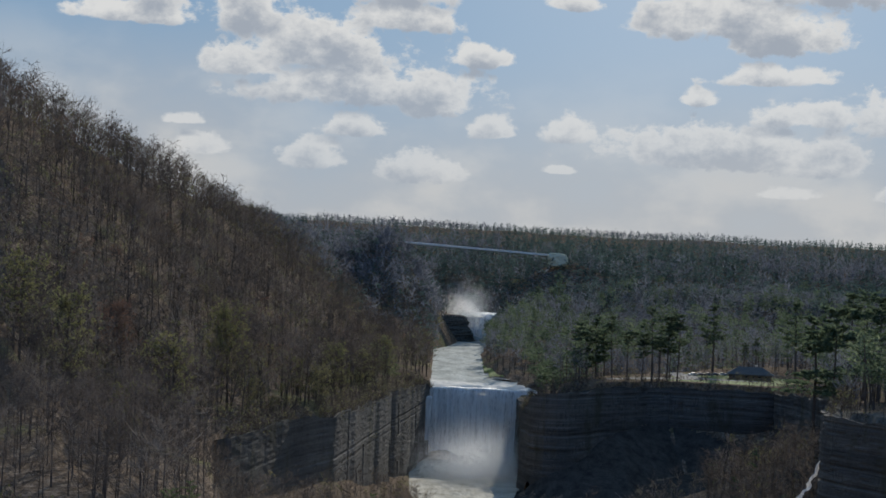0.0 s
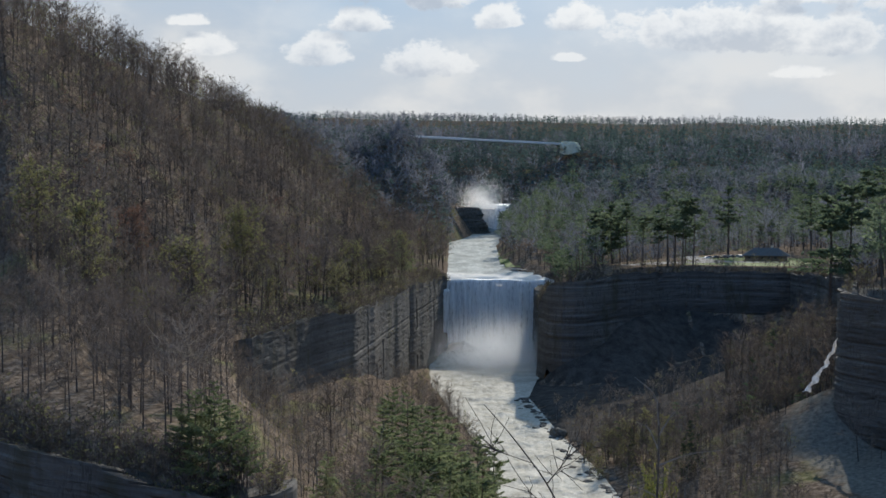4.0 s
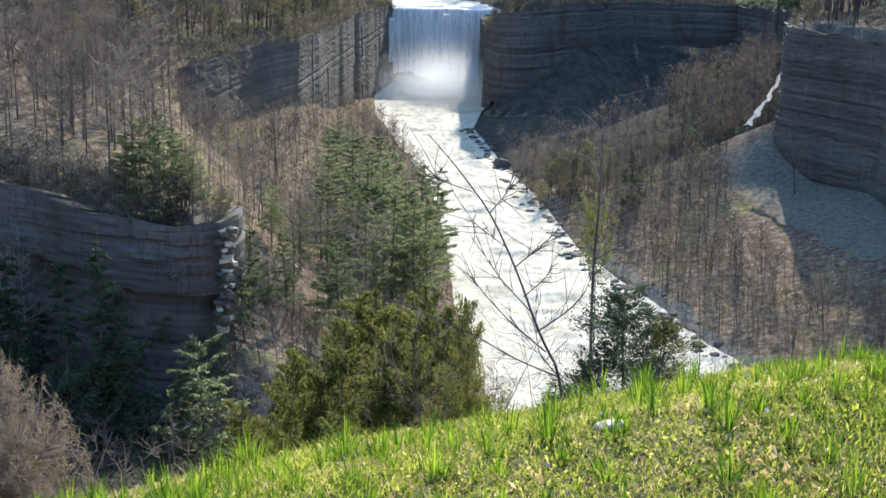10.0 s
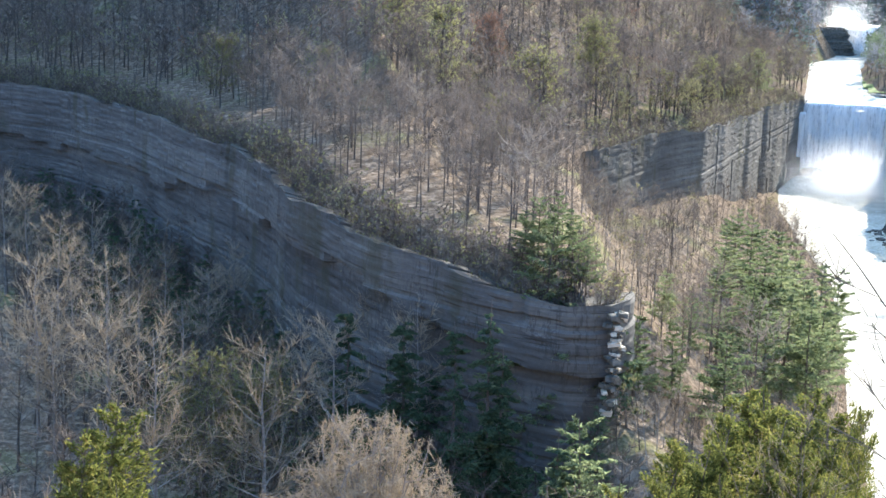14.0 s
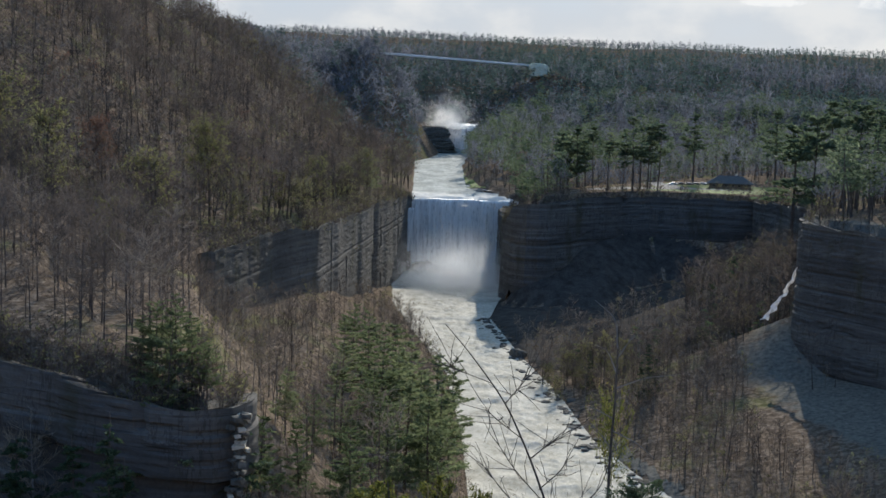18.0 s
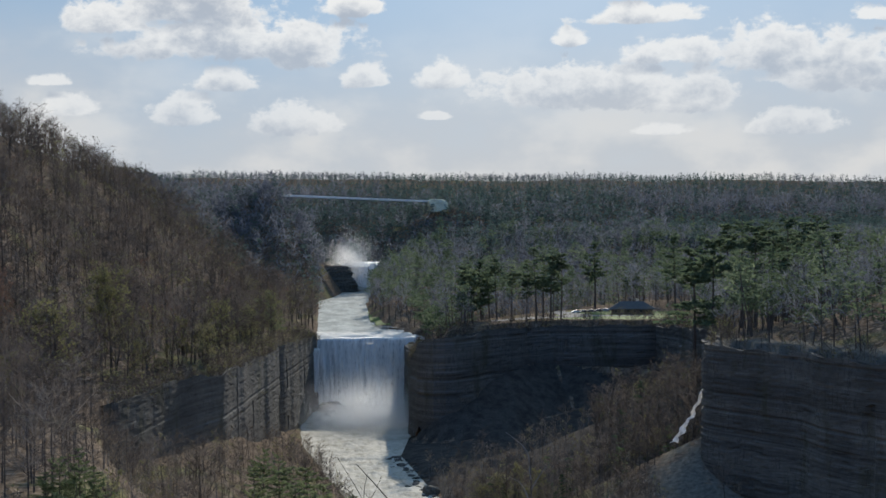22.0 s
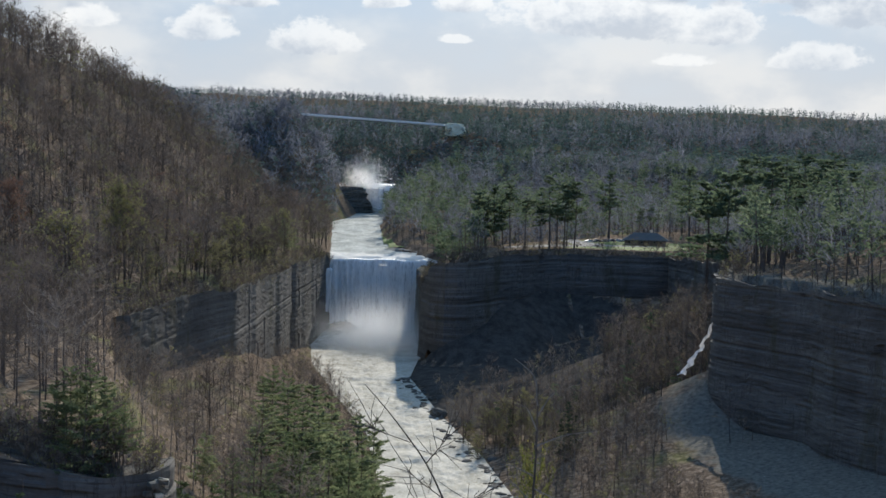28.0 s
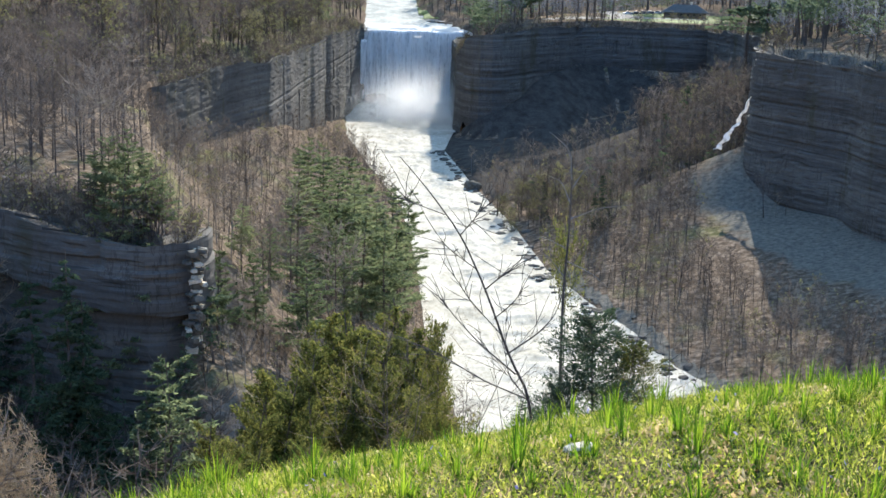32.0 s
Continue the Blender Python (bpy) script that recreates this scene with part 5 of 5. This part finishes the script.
    return setting(name, raw_mesh(name, np.stack([X, Y, Z], -1).reshape(-1, 3)[keep], back_[f], mat, True), label, category)


draped("lawn", [(100, 642), (138, 630), (158, 632), (170, 664), (150, 690), (112, 690)], M_LAWN, "short green lawn on the edge of the cliff", "lawn", 0.08)
draped("path", [(72, 630), (98, 645), (124, 652), (150, 650), (150, 655), (124, 662), (112, 700), (104, 700), (108, 660), (92, 656), (70, 637)], M_PATH, "pale gravel path and parking strip", "path", 0.16)
draped("riverbank", [(21, 752), (34, 742), (40, 770), (30, 850), (22, 850)], M_LAWN, "bright green grassy river bank", "bank", 0.5, level=lambda X, Y: pool_level(Y) + np.clip((X - 22) * 0.12, 0, 3))
draped("gravel_bar", [(22, 742), (44, 712), (50, 716), (36, 748)], M_PATH, "pale gravel bar above the falls", "bank", 0.9, level=lambda X, Y: pool_level(Y))
# this sheet paints the shade below the far cliff onto the ground
draped("talus", [(26, 602), (25, 548), (33, 480), (38, 440), (70, 440), (100, 444), (118, 450), (146, 540), (146, 600), (98, 628), (72, 608), (42, 580)], M_SHADED_TALUS, "shale talus below the cliff, darkened for the cliff's shade", "talus", 0.25, 2.0)
draped("shore_gravel", [(44, 349), (49, 321), (56, 292), (60, 268), (66, 250), (78, 225), (82, 227), (70, 252), (64, 270), (60, 294), (53, 324), (48, 352)], M_SCREE, "pale gravel shore of the river", "bank", 0.15, 1.2)
draped("bank_turf", [(-9, -3), (-9, 2), (-1.4, 4.8), (0.4, 5.9), (4, 7.2), (10, 9), (13, 9), (13, -3)], M_BANK, "sunlit grassy earth of the overlook bank", "bank", 0.02, 0.3)

# ---- lodge ----
lx_, ly_, lz_ = 144.0, 668.0, float(land(np.array(144.0), np.array(668.0)))
lodge = thing("lodge", pose(lx_, ly_, lz_, 0, 0, -12) @ Matrix.Scale(0.85, 4), "low timber lodge with a grey hipped roof", "building")
part("wall", box_bm(23, 12, 3.6, (0, 0, 1.5), 0.05), M_WALL, lodge)
bm = bmesh.new()
eave = [bm.verts.new(p) for p in ((-13, -7.2, 3.1), (13, -7.2, 3.1), (13, 7.2, 3.1), (-13, 7.2, 3.1))]
under_ = [bm.verts.new((v.co.x, v.co.y, 2.8)) for v in eave]
ridge_ = [bm.verts.new((-6.5, 0, 7.2)), bm.verts.new((6.5, 0, 7.2))]
for loop in ((eave[0], eave[1], ridge_[1], ridge_[0]), (eave[1], eave[2], ridge_[1]), (eave[2], eave[3], ridge_[0], ridge_[1]), (eave[3], eave[0], ridge_[0]), tuple(under_[::-1])):
    bm.faces.new(loop)
for k in range(4):
    bm.faces.new((under_[k], under_[(k + 1) % 4], eave[(k + 1) % 4], eave[k]))
bmesh.ops.recalc_face_normals(bm, faces=bm.faces)
part("roof", bm, M_ROOF, lodge, "grey shingle roof")
part("chimney", box_bm(1.4, 1.2, 2.6, (3.2, 1, 7.2), 0.08), M_STONE, lodge, "pale stone chimney")
for k in range(6):
    win = part("window", box_bm(1.7, 0.12, 1.4, (-9 + 3.5 * k, -6.06, 1.9), 0.03), M_PATH, lodge)
    part("pane", box_bm(1.4, 0.06, 1.1, (-9 + 3.5 * k, -6.15, 1.9)), M_GLASS, win)
part("door", box_bm(1.1, 0.12, 2.1, (10.4, -6.08, 1.05), 0.03), M_ROOF, lodge)


# ---- parked cars ----
def car(at, turn_, paint, label):
    m = pose(*at, 0, 0, turn_)
    root = thing("parked_car", m, label, "car", "cars parked by the lawn")
    bm = bmesh.new()
    low = [(-2.2, 0.35), (-2.25, 0.75), (-1.2, 0.95), (1.3, 0.98), (2.2, 0.85), (2.25, 0.35)]
    ring = [[bm.verts.new((x, y * (0.95 if z > 0.8 else 1), z)) for x, z in low] for y in (-0.88, 0.88)]
    for k in range(len(low)):
        q = (k + 1) % len(low)
        bm.faces.new((ring[0][k], ring[0][q], ring[1][q], ring[1][k]))
    bm.faces.new(ring[0]), bm.faces.new(ring[1][::-1])
    bmesh.ops.recalc_face_normals(bm, faces=bm.faces)
    bmesh.ops.bevel(bm, geom=list(bm.edges), offset=0.08, segments=2, affect="EDGES")
    part("body", bm, paint, root)
    bm = bmesh.new()
    cab = [(-1.0, 0.95), (-0.35, 1.45), (1.0, 1.47), (1.85, 0.95)]
    ring = [[bm.verts.new((x, y * (0.82 if z > 1 else 1), z)) for x, z in cab] for y in (-0.8, 0.8)]
    for k in range(4):
        q = (k + 1) % 4
        bm.faces.new((ring[0][k], ring[0][q], ring[1][q], ring[1][k]))
    bm.faces.new(ring[0]), bm.faces.new(ring[1][::-1])
    bmesh.ops.recalc_face_normals(bm, faces=bm.faces)
    part("cabin", bm, M_GLASS, root, "dark glass")
    part("roof", box_bm(1.35, 1.34, 0.06, (0.33, 0, 1.48), 0.02), paint, root)
    for x in (-1.35, 1.4):
        for y in (-0.84, 0.84):
            bm = bmesh.new()
            bmesh.ops.create_cone(bm, cap_ends=True, segments=18, radius1=0.33, radius2=0.33, depth=0.22, matrix=Matrix.Translation((x, y, 0.33)) @ Matrix.Rotation(radians(90), 4, "X"))
            wheel = part("wheel", bm, M_TYRE, root, "black tyre")
            bm = bmesh.new()
            bmesh.ops.create_cone(bm, cap_ends=True, segments=14, radius1=0.2, radius2=0.17, depth=0.25, matrix=Matrix.Translation((x, y, 0.33)) @ Matrix.Rotation(radians(90), 4, "X"))
            part("rim", bm, M_STEEL, wheel)
    return root


M_PAINTS = [material("car_paint", lambda n, c=c: (c, None), 0.25, metal=0.2, spec=0.5) for c in ((0.75, 0.76, 0.77), (0.04, 0.045, 0.05), (0.10, 0.11, 0.14), (0.45, 0.47, 0.49), (0.06, 0.06, 0.065), (0.8, 0.8, 0.8))]
NAMES = ["white", "black", "dark blue", "silver", "charcoal", "white"]
for k, (a, d, c, r) in enumerate([(-9.9, 690, 0, 20), (-10.2, 692, 1, 15), (-10.5, 694, 2, 18), (-10.8, 698, 4, 12), (-11.05, 700, 3, 10), (-11.3, 704, 5, 14)]):
    x, y, z = spot_of(a, d)
    car((x, y, z + 0.02), r, M_PAINTS[c], NAMES[c] + " car parked on the gravel by the lawn")

# ---- stones of the shore ----
stone_meshes = []
for k in range(6):
    bm = boulder(rng, (1.0, 0.8 + 0.1 * k, 0.55), 0.2, 1)
    me = bpy.data.meshes.new("boulder")
    bm.to_mesh(me)
    bm.free()
    me.materials.append(M_ROCK)
    stone_meshes.append(me)
pts = np.array(RIVER_RIGHT[3:12], float)
run = np.r_[0, np.cumsum(np.hypot(*np.diff(pts, axis=0).T))]
for k in range(230):
    s_ = rng.uniform(0, run[-1])
    x, y = np.interp(s_, run, pts[:, 0]) + rng.normal(-0.5, 2.2), np.interp(s_, run, pts[:, 1]) + rng.normal(0, 1.5)
    z = float(max(land(np.array(x), np.array(y)), river_level(y)))
    ob = new("boulder", stone_meshes[k % 6])
    k_ = rng.uniform(0.45, 1.5)
    ob.matrix_basis = pose(x, y, z, rng.uniform(-15, 15), rng.uniform(-15, 15), rng.uniform(0, 360)) @ Matrix.Diagonal((k_, k_, k_ * 0.9, 1))
    tagged(ob, "dark angular boulder at the river's edge", "boulder", "boulders along the river")
x, y, z = spot_of(-3.74, 463)
block = tagged(part("stone_block", boulder(rng, (2.6, 2.2, 2.4), 0.3, 3), M_SCREE), "large pale fallen block beside the rapids", "boulder")
block.matrix_basis = pose(x + 1.5, y, z + 1.5, 8, 12, 30)

# broken end of the spur; paler blocks stand in for sun on its edge
ledge_end = thing("pale_ledge", (-28.0, 187.0, 26), "broken rock at the end of a cliff, sunlight painted as paler blocks", "rock")
for k in range(56):
    bm = box_bm(rng.uniform(0.7, 1.7), rng.uniform(0.7, 1.8), rng.uniform(0.3, 0.75), bevel=0.06)
    for v in bm.verts:
        v.co += Vector(rng.normal(0, 0.07, 3))
    bmesh.ops.rotate(bm, cent=(0, 0, 0), matrix=Euler((rng.uniform(-0.15, 0.15), rng.uniform(-0.15, 0.15), rng.uniform(0, 3))).to_matrix(), verts=bm.verts)
    bmesh.ops.translate(bm, vec=(4.0 + rng.normal(0, 0.35) - 0.018 * (56 - k), rng.normal(0, 0.7) - 0.9, 0.245 * k + rng.normal(0, 0.2)), verts=bm.verts)
    part("block", bm, M_SCREE if k % 3 else M_STONE, ledge_end)

# side stream in the corner of the tall wall
def ribbon(name, line, wide, label, seed):
    pts_ = np.array(line, float)
    t_ = np.linspace(0, len(line) - 1, 40)
    c = np.stack([np.interp(t_, np.arange(len(line)), pts_[:, k]) for k in range(3)], -1)
    a = np.linspace(-1, 1, 9)
    W_ = (np.interp(t_, [0, len(line) - 1], wide) * (0.4 + 1.3 * soft_noise(t_ * 9, 0 * t_, seed + 4, 1.0)))[:, None] * a + (soft_noise(t_ * 6, 0 * t_, seed + 5, 1.0)[:, None] - 0.5)
    X = c[:, :1] + W_
    Y = c[:, 1:2] + 0 * W_ - 1.0 + (soft_noise(W_ * 3, t_[:, None] * 8 + 0 * W_, seed, 1.5) - 0.5) * 0.8
    Z = c[:, 2:] + 0.6 - a ** 2 * 0.5
    return setting(name, raw_mesh(name, np.stack([X, Y, Z + 0 * W_], -1).reshape(-1, 3), grid_faces(40, 9), M_FALL, True), label, "waterfall")


s0, s1, s2, s3_ = spot_of(-14.95, 411), spot_of(-14.5, 408), spot_of(-14.1, 405), spot_of(-13.7, 402)
ribbon("waterfall_side", [(s0[0], s0[1], 39.4), (s1[0], s1[1], 32.0), (s2[0], s2[1], 28.0), (s3_[0], s3_[1], max(s3_[2] + 0.5, 24.5))], (0.45, 0.9), "thin pale cascade down the corner of a cliff", 71)


# ---- the grassy bank before the camera ----
def bank_points(rng, count, x0=-3.4, x1=3.4, y0=2.3, y1=7.4):
    x, y = rng.uniform(x0, x1, count), rng.uniform(y0, y1, count)
    d = to_line(x, y, BROW)[0]
    ok = within(x, y, NEAR_HILL) | (d < 1.2)
    x, y = x[ok], y[ok]
    return x, y, land(x, y)


def grass(name, count, tall, wide, lean, mat, label, seed, clump=None, reach=(-3.4, 3.4, 2.3, 7.4)):
    rng = np.random.default_rng(seed)
    x, y, z = bank_points(rng, count, *reach)
    if clump is not None:
        ok = soft_noise(x, y, seed, clump[0]) > clump[1]
        x, y, z = x[ok], y[ok], z[ok]
    if reach[0] < -4:
        ok = (np.abs(x) > 3.3) | (y < 2.3)
        x, y, z = x[ok], y[ok], z[ok]
    n_ = len(x)
    h = rng.uniform(*tall, n_) * (0.6 + 0.8 * soft_noise(x, y, seed + 1, 0.7))
    a = rng.uniform(0, 6.283, n_)
    l_ = rng.uniform(0.1, lean, n_) * h
    w_ = rng.uniform(*wide, n_)
    face = rng.uniform(0, 6.283, n_)
    base = np.stack([x, y, z - 0.01], -1)
    sidew = np.stack([np.cos(face), np.sin(face), 0 * face], -1) * w_[:, None]
    mid = base + np.stack([np.cos(a) * l_ * 0.3, np.sin(a) * l_ * 0.3, h * 0.6], -1)
    tip = base + np.stack([np.cos(a) * l_, np.sin(a) * l_, h], -1)
    v = np.stack([base - sidew, base + sidew, mid + sidew * 0.7, mid - sidew * 0.7, tip], 1).reshape(-1, 3)
    k = np.arange(n_)[:, None] * 5
    t = np.concatenate([k + [0, 1, 2], k + [0, 2, 3], k + [3, 2, 4]])
    return tagged(new(name, raw_mesh(name, v, t, mat)), label, "grass", kind="stuff")


def flakes(name, count, size, mat, label, seed, lift=0.02, tilt=0.5, category="leaves", clump=None):
    """Small flat leaves lying about."""
    rng = np.random.default_rng(seed)
    x, y, z = bank_points(rng, count)
    if clump:
        ok = soft_noise(x, y, seed, clump[0]) > clump[1]
        x, y, z = x[ok], y[ok], z[ok]
    n_ = len(x)
    a = rng.uniform(0, 6.283, n_)
    s_ = rng.uniform(*size, n_)[:, None]
    up = rng.normal(0, tilt, (n_, 2))
    e1 = np.stack([np.cos(a), np.sin(a), up[:, 0]], -1) * s_
    e2 = np.stack([-np.sin(a), np.cos(a), up[:, 1]], -1) * s_ * 0.55
    c = np.stack([x, y, z + rng.uniform(0.2, 1, n_) * lift], -1)
    v = np.stack([c - e1, c + e2 - e1 * 0.1, c + e1, c - e2 - e1 * 0.1], 1).reshape(-1, 3)
    k = np.arange(n_)[:, None] * 4
    t = np.concatenate([k + [0, 1, 2], k + [0, 2, 3]])
    return tagged(new(name, raw_mesh(name, v, t, mat)), label, category, kind="stuff")


grass("grass", 120000, (0.02, 0.085), (0.0013, 0.0034), 0.9, M_GRASS, "short sunlit yellow-green grass on the bank", 81, (0.45, 0.2))


def tufts(name, count, per, tall, wide, mat, label, seed, x0=-3.4, x1=3.4):
    """Separate tufts whose blades fan out from one root."""
    rng = np.random.default_rng(seed)
    x, y, z = bank_points(rng, count, x0, x1)
    n_ = len(x)
    big = rng.uniform(0.5, 1.3, n_) ** 1.5
    g = np.repeat(np.arange(n_), per)
    a = rng.uniform(0, 6.283, len(g))
    out_ = rng.random(len(g)) ** 0.7
    h = rng.uniform(*tall, len(g)) * big[g] * (1.1 - 0.5 * out_)
    base = np.stack([x, y, z - 0.01], -1)[g] + np.stack([np.cos(a), np.sin(a), 0 * a], -1) * (0.035 * out_ * big[g])[:, None]
    lean_ = np.stack([np.cos(a), np.sin(a), 0 * a], -1) * (h * out_ * 0.9)[:, None]
    side_ = np.stack([-np.sin(a), np.cos(a), 0 * a], -1) * rng.uniform(*wide, len(g))[:, None]
    mid = base + lean_ * 0.35 + np.array([0, 0, 1.0]) * (h * 0.65)[:, None]
    tip = base + lean_ + np.array([0, 0, 1.0]) * (h * 0.95)[:, None]
    v = np.stack([base - side_, base + side_, mid + side_ * 0.75, mid - side_ * 0.75, tip], 1).reshape(-1, 3)
    k = np.arange(len(g))[:, None] * 5
    t = np.concatenate([k + [0, 1, 2], k + [0, 2, 3], k + [3, 2, 4]])
    return tagged(new(name, raw_mesh(name, v, t, mat)), label, "grass", kind="stuff")


tufts("tall_grass", 1200, 46, (0.06, 0.17), (0.0016, 0.0036), M_TUFT, "separate tufts of taller fresh green grass", 83)
tufts("brow_grass", 420, 40, (0.07, 0.16), (0.0014, 0.003), M_TUFT, "tufts of fresh grass thick along the brow", 95, -3.6, -0.6)
grass("far_grass", 36000, (0.02, 0.07), (0.003, 0.007), 0.9, M_GRASS, "short grass over the rest of the overlook", 93, reach=(-8.5, 12.5, -3.0, 9.0))
grass("dry_grass", 26000, (0.02, 0.08), (0.0012, 0.0026), 1.3, M_DRY, "dry straw among the grass", 85)
flakes("clover", 190000, (0.004, 0.0115), M_GRASS, "small round green leaves in the turf", 87, 0.045, 0.8)
flakes("leaf_litter", 60000, (0.005, 0.018), M_DRY, "pale dry leaves scattered in the grass", 89, 0.04, 0.9, clump=(0.3, 0.60))
flakes("violets", 260, (0.008, 0.014), M_FLOWER, "small pale violet flowers in the grass", 91, 0.08, 0.8, "flowers")

x, y, z = spot_of(-8.9, 5.05)
near_stone = tagged(part("pale_stone", boulder(rng, (0.062, 0.04, 0.026), 0.3, 3), M_STONE), "pale stone lying on the grassy brow", "stone")
near_stone.matrix_basis = pose(x, y, z + 0.03, 5, -8, 20)


def at_angle(turn_, rise_, far):
    a, e = math.radians(turn_), math.radians(rise_)
    return np.array([-math.sin(a) * far, math.cos(a) * far, 82 + far * math.tan(e)])


def wand(line, r0, r1, sides=5):
    p = np.array(line, float)
    n_ = (len(p) - 1) * 4 + 1
    q = np.stack([np.interp(np.linspace(0, len(p) - 1, n_), np.arange(len(p)), p[:, k]) for k in range(3)], -1)
    k3 = np.ones(3) / 3
    for c in range(3):
        q[1:-1, c] = np.convolve(q[:, c], k3, "valid")
    return tube(q, np.linspace(r0, r1, n_), sides)


# leafless sapling leaning over the brow
D = 7.6
sap = thing("sapling", spot_of(-7.0, D), "thin leafless sapling leaning over the drop", "tree")
base = np.array(spot_of(-7.0, D))
stem = [base - (0, 0, 0.2), at_angle(-6.6, -18.4, D), at_angle(-5.75, -17.0, D), at_angle(-4.6, -14.2, D), at_angle(-3.5, -12.0, D), at_angle(-2.0, -10.1, D), at_angle(-0.9, -8.9, D)]
v, t = wand(stem, 0.0105, 0.0022)
part("trunk", raw_mesh("trunk", v - base, t, M_BARK), parent=sap)
rng = np.random.default_rng(29)
for line, r in [(((-5.6, -16.8), (-6.9, -15.9), (-7.6, -15.1), (-8.0, -13.6)), 0.008), (((-4.6, -14.2), (-5.3, -13.6), (-6.3, -12.9)), 0.006), (((-3.5, -12.0), (-4.0, -11.4), (-4.4, -10.9)), 0.005),
                (((-6.0, -17.6), (-4.4, -16.4), (-3.0, -15.0), (-2.3, -13.6)), 0.008), (((-5.3, -16.0), (-3.9, -14.6), (-3.2, -13.6)), 0.006), (((-6.6, -18.6), (-4.6, -17.9), (-2.8, -16.9), (-1.0, -16.2)), 0.008),
                (((-6.8, -18.8), (-5.6, -17.6), (-5.5, -15.4)), 0.007), (((-5.0, -15.4), (-5.9, -14.6), (-6.2, -14.0)), 0.005), (((-4.2, -13.4), (-3.0, -12.6), (-2.5, -12.0)), 0.005), (((-2.8, -11.2), (-1.6, -10.8), (-1.0, -10.5)), 0.004)]:
    pts_ = [at_angle(a, e, D + 0.15 * i * (1 if r > 0.006 else -1)) for i, (a, e) in enumerate(line)]
    v, t = wand(pts_, r * 0.75, 0.0015, 4)
    branch = part("branch", raw_mesh("branch", v - base, t, M_BARK), parent=sap)
    p = np.array(pts_)
    for _ in range(14):
        f = rng.uniform(0.3, len(p) - 1)
        q = np.array([np.interp(f, np.arange(len(p)), p[:, c]) for c in range(3)])
        d_ = unit((p[-1] - p[0]) + rng.normal(0, 0.25, 3)) * rng.uniform(0.08, 0.34)
        v, t = tube(np.stack([q, q + d_ * 0.5 + rng.normal(0, 0.008, 3), q + d_]), [0.0025, 0.002, 0.001], 3)
        part("twig", raw_mesh("twig", v - base, t, M_BARK), parent=branch)

# a dead pole with crooked branches behind the young cedar
D = 8.6
pole = thing("dead_sapling", spot_of(-7.95, D), "slender dead sapling with crooked grey branches", "tree")
base = np.array(spot_of(-7.95, D))
v, t = wand([base - (0, 0, 0.2), at_angle(-7.9, -18.0, D), at_angle(-7.85, -14.2, D), at_angle(-8.0, -11.5, D), at_angle(-8.0, -8.7, D)], 0.014, 0.004)
part("trunk", raw_mesh("trunk", v - base, t, M_BARK), parent=pole)
for line in [((-7.9, -13.6), (-7.3, -12.9), (-6.9, -12.6)), ((-8.0, -11.2), (-9.2, -10.7), (-10.6, -10.5)), ((-8.0, -10.6), (-7.6, -9.7), (-7.1, -9.5)), ((-8.0, -9.6), (-7.9, -8.4), (-7.0, -7.7)), ((-7.9, -12.4), (-7.0, -12.0), (-6.4, -12.0)), ((-8.0, -10.0), (-8.5, -9.2), (-8.8, -9.0)), ((-7.9, -12.9), (-8.9, -13.3), (-9.7, -13.9))]:
    v, t = wand([at_angle(a, e, D) for a, e in line], 0.006, 0.002, 4)
    part("branch", raw_mesh("branch", v - base, t, M_BARK_PALE), parent=pole)

# young cedars on the brow
for a, e, d, wide, lab in [(-9.45, -14.1, 8.2, 1.35, "dark young cedar on the brow of the bank"), (-8.1, -11.1, 8.9, 0.36, "slim yellow-green cedar top above the brow"), (-10.7, -15.4, 8.3, 1.5, "low yellow-green cedar bush on the brow"), (-7.3, -16.6, 8.0, 1.6, "low dark cedar bush on the brow"), (-2.7, -14.9, 9.5, 0.6, "slim young cedar below the brow")]:
    h = 1.6
    body = plume_parts(np.random.default_rng(int(-a * 100)), h, 22 if "top" in lab else 60, 110 if "top" in lab else 280, 0.3, 0.6 if "top" in lab else 0.03, 0.75, 1.0, 0.017, 0.6, 0.03, 0.17)
    ob = tree_thing("young_cedar", body, ("trunk", "crown"), (M_BARK, M_SHADE_NEEDLE if "dark" in lab else M_CEDAR), lab, "shrub")
    plant([ob], a, d, e, native=h, wide=wide)
# brushwood along the brow
brush = [bare_tree_parts(rng, 1.0, 9, 30, 0.002, 0.5, 0.05, sides=5, trunk_r=0.006) for _ in range(3)]
for k in range(16):
    a = rng.uniform(-6.0, 1.5) if k < 11 else rng.uniform(-14, -10)
    ob = tree_thing("brushwood", brush[k % 3][:2], ("stem", "crown"), (M_BARK, M_TWIG_TAN), "low leafless brushwood on the brow", "shrub", group="brushwood on the brow")
    tagged(ob.children[-1], kind="stuff")
    x, y, z = spot_of(a, rng.uniform(6.4, 8.2))
    ob.matrix_basis = pose(x, y, z, rng.uniform(-25, 25), rng.uniform(-25, 25), rng.uniform(0, 360)) @ Matrix.Scale(rng.uniform(0.35, 0.8), 4)
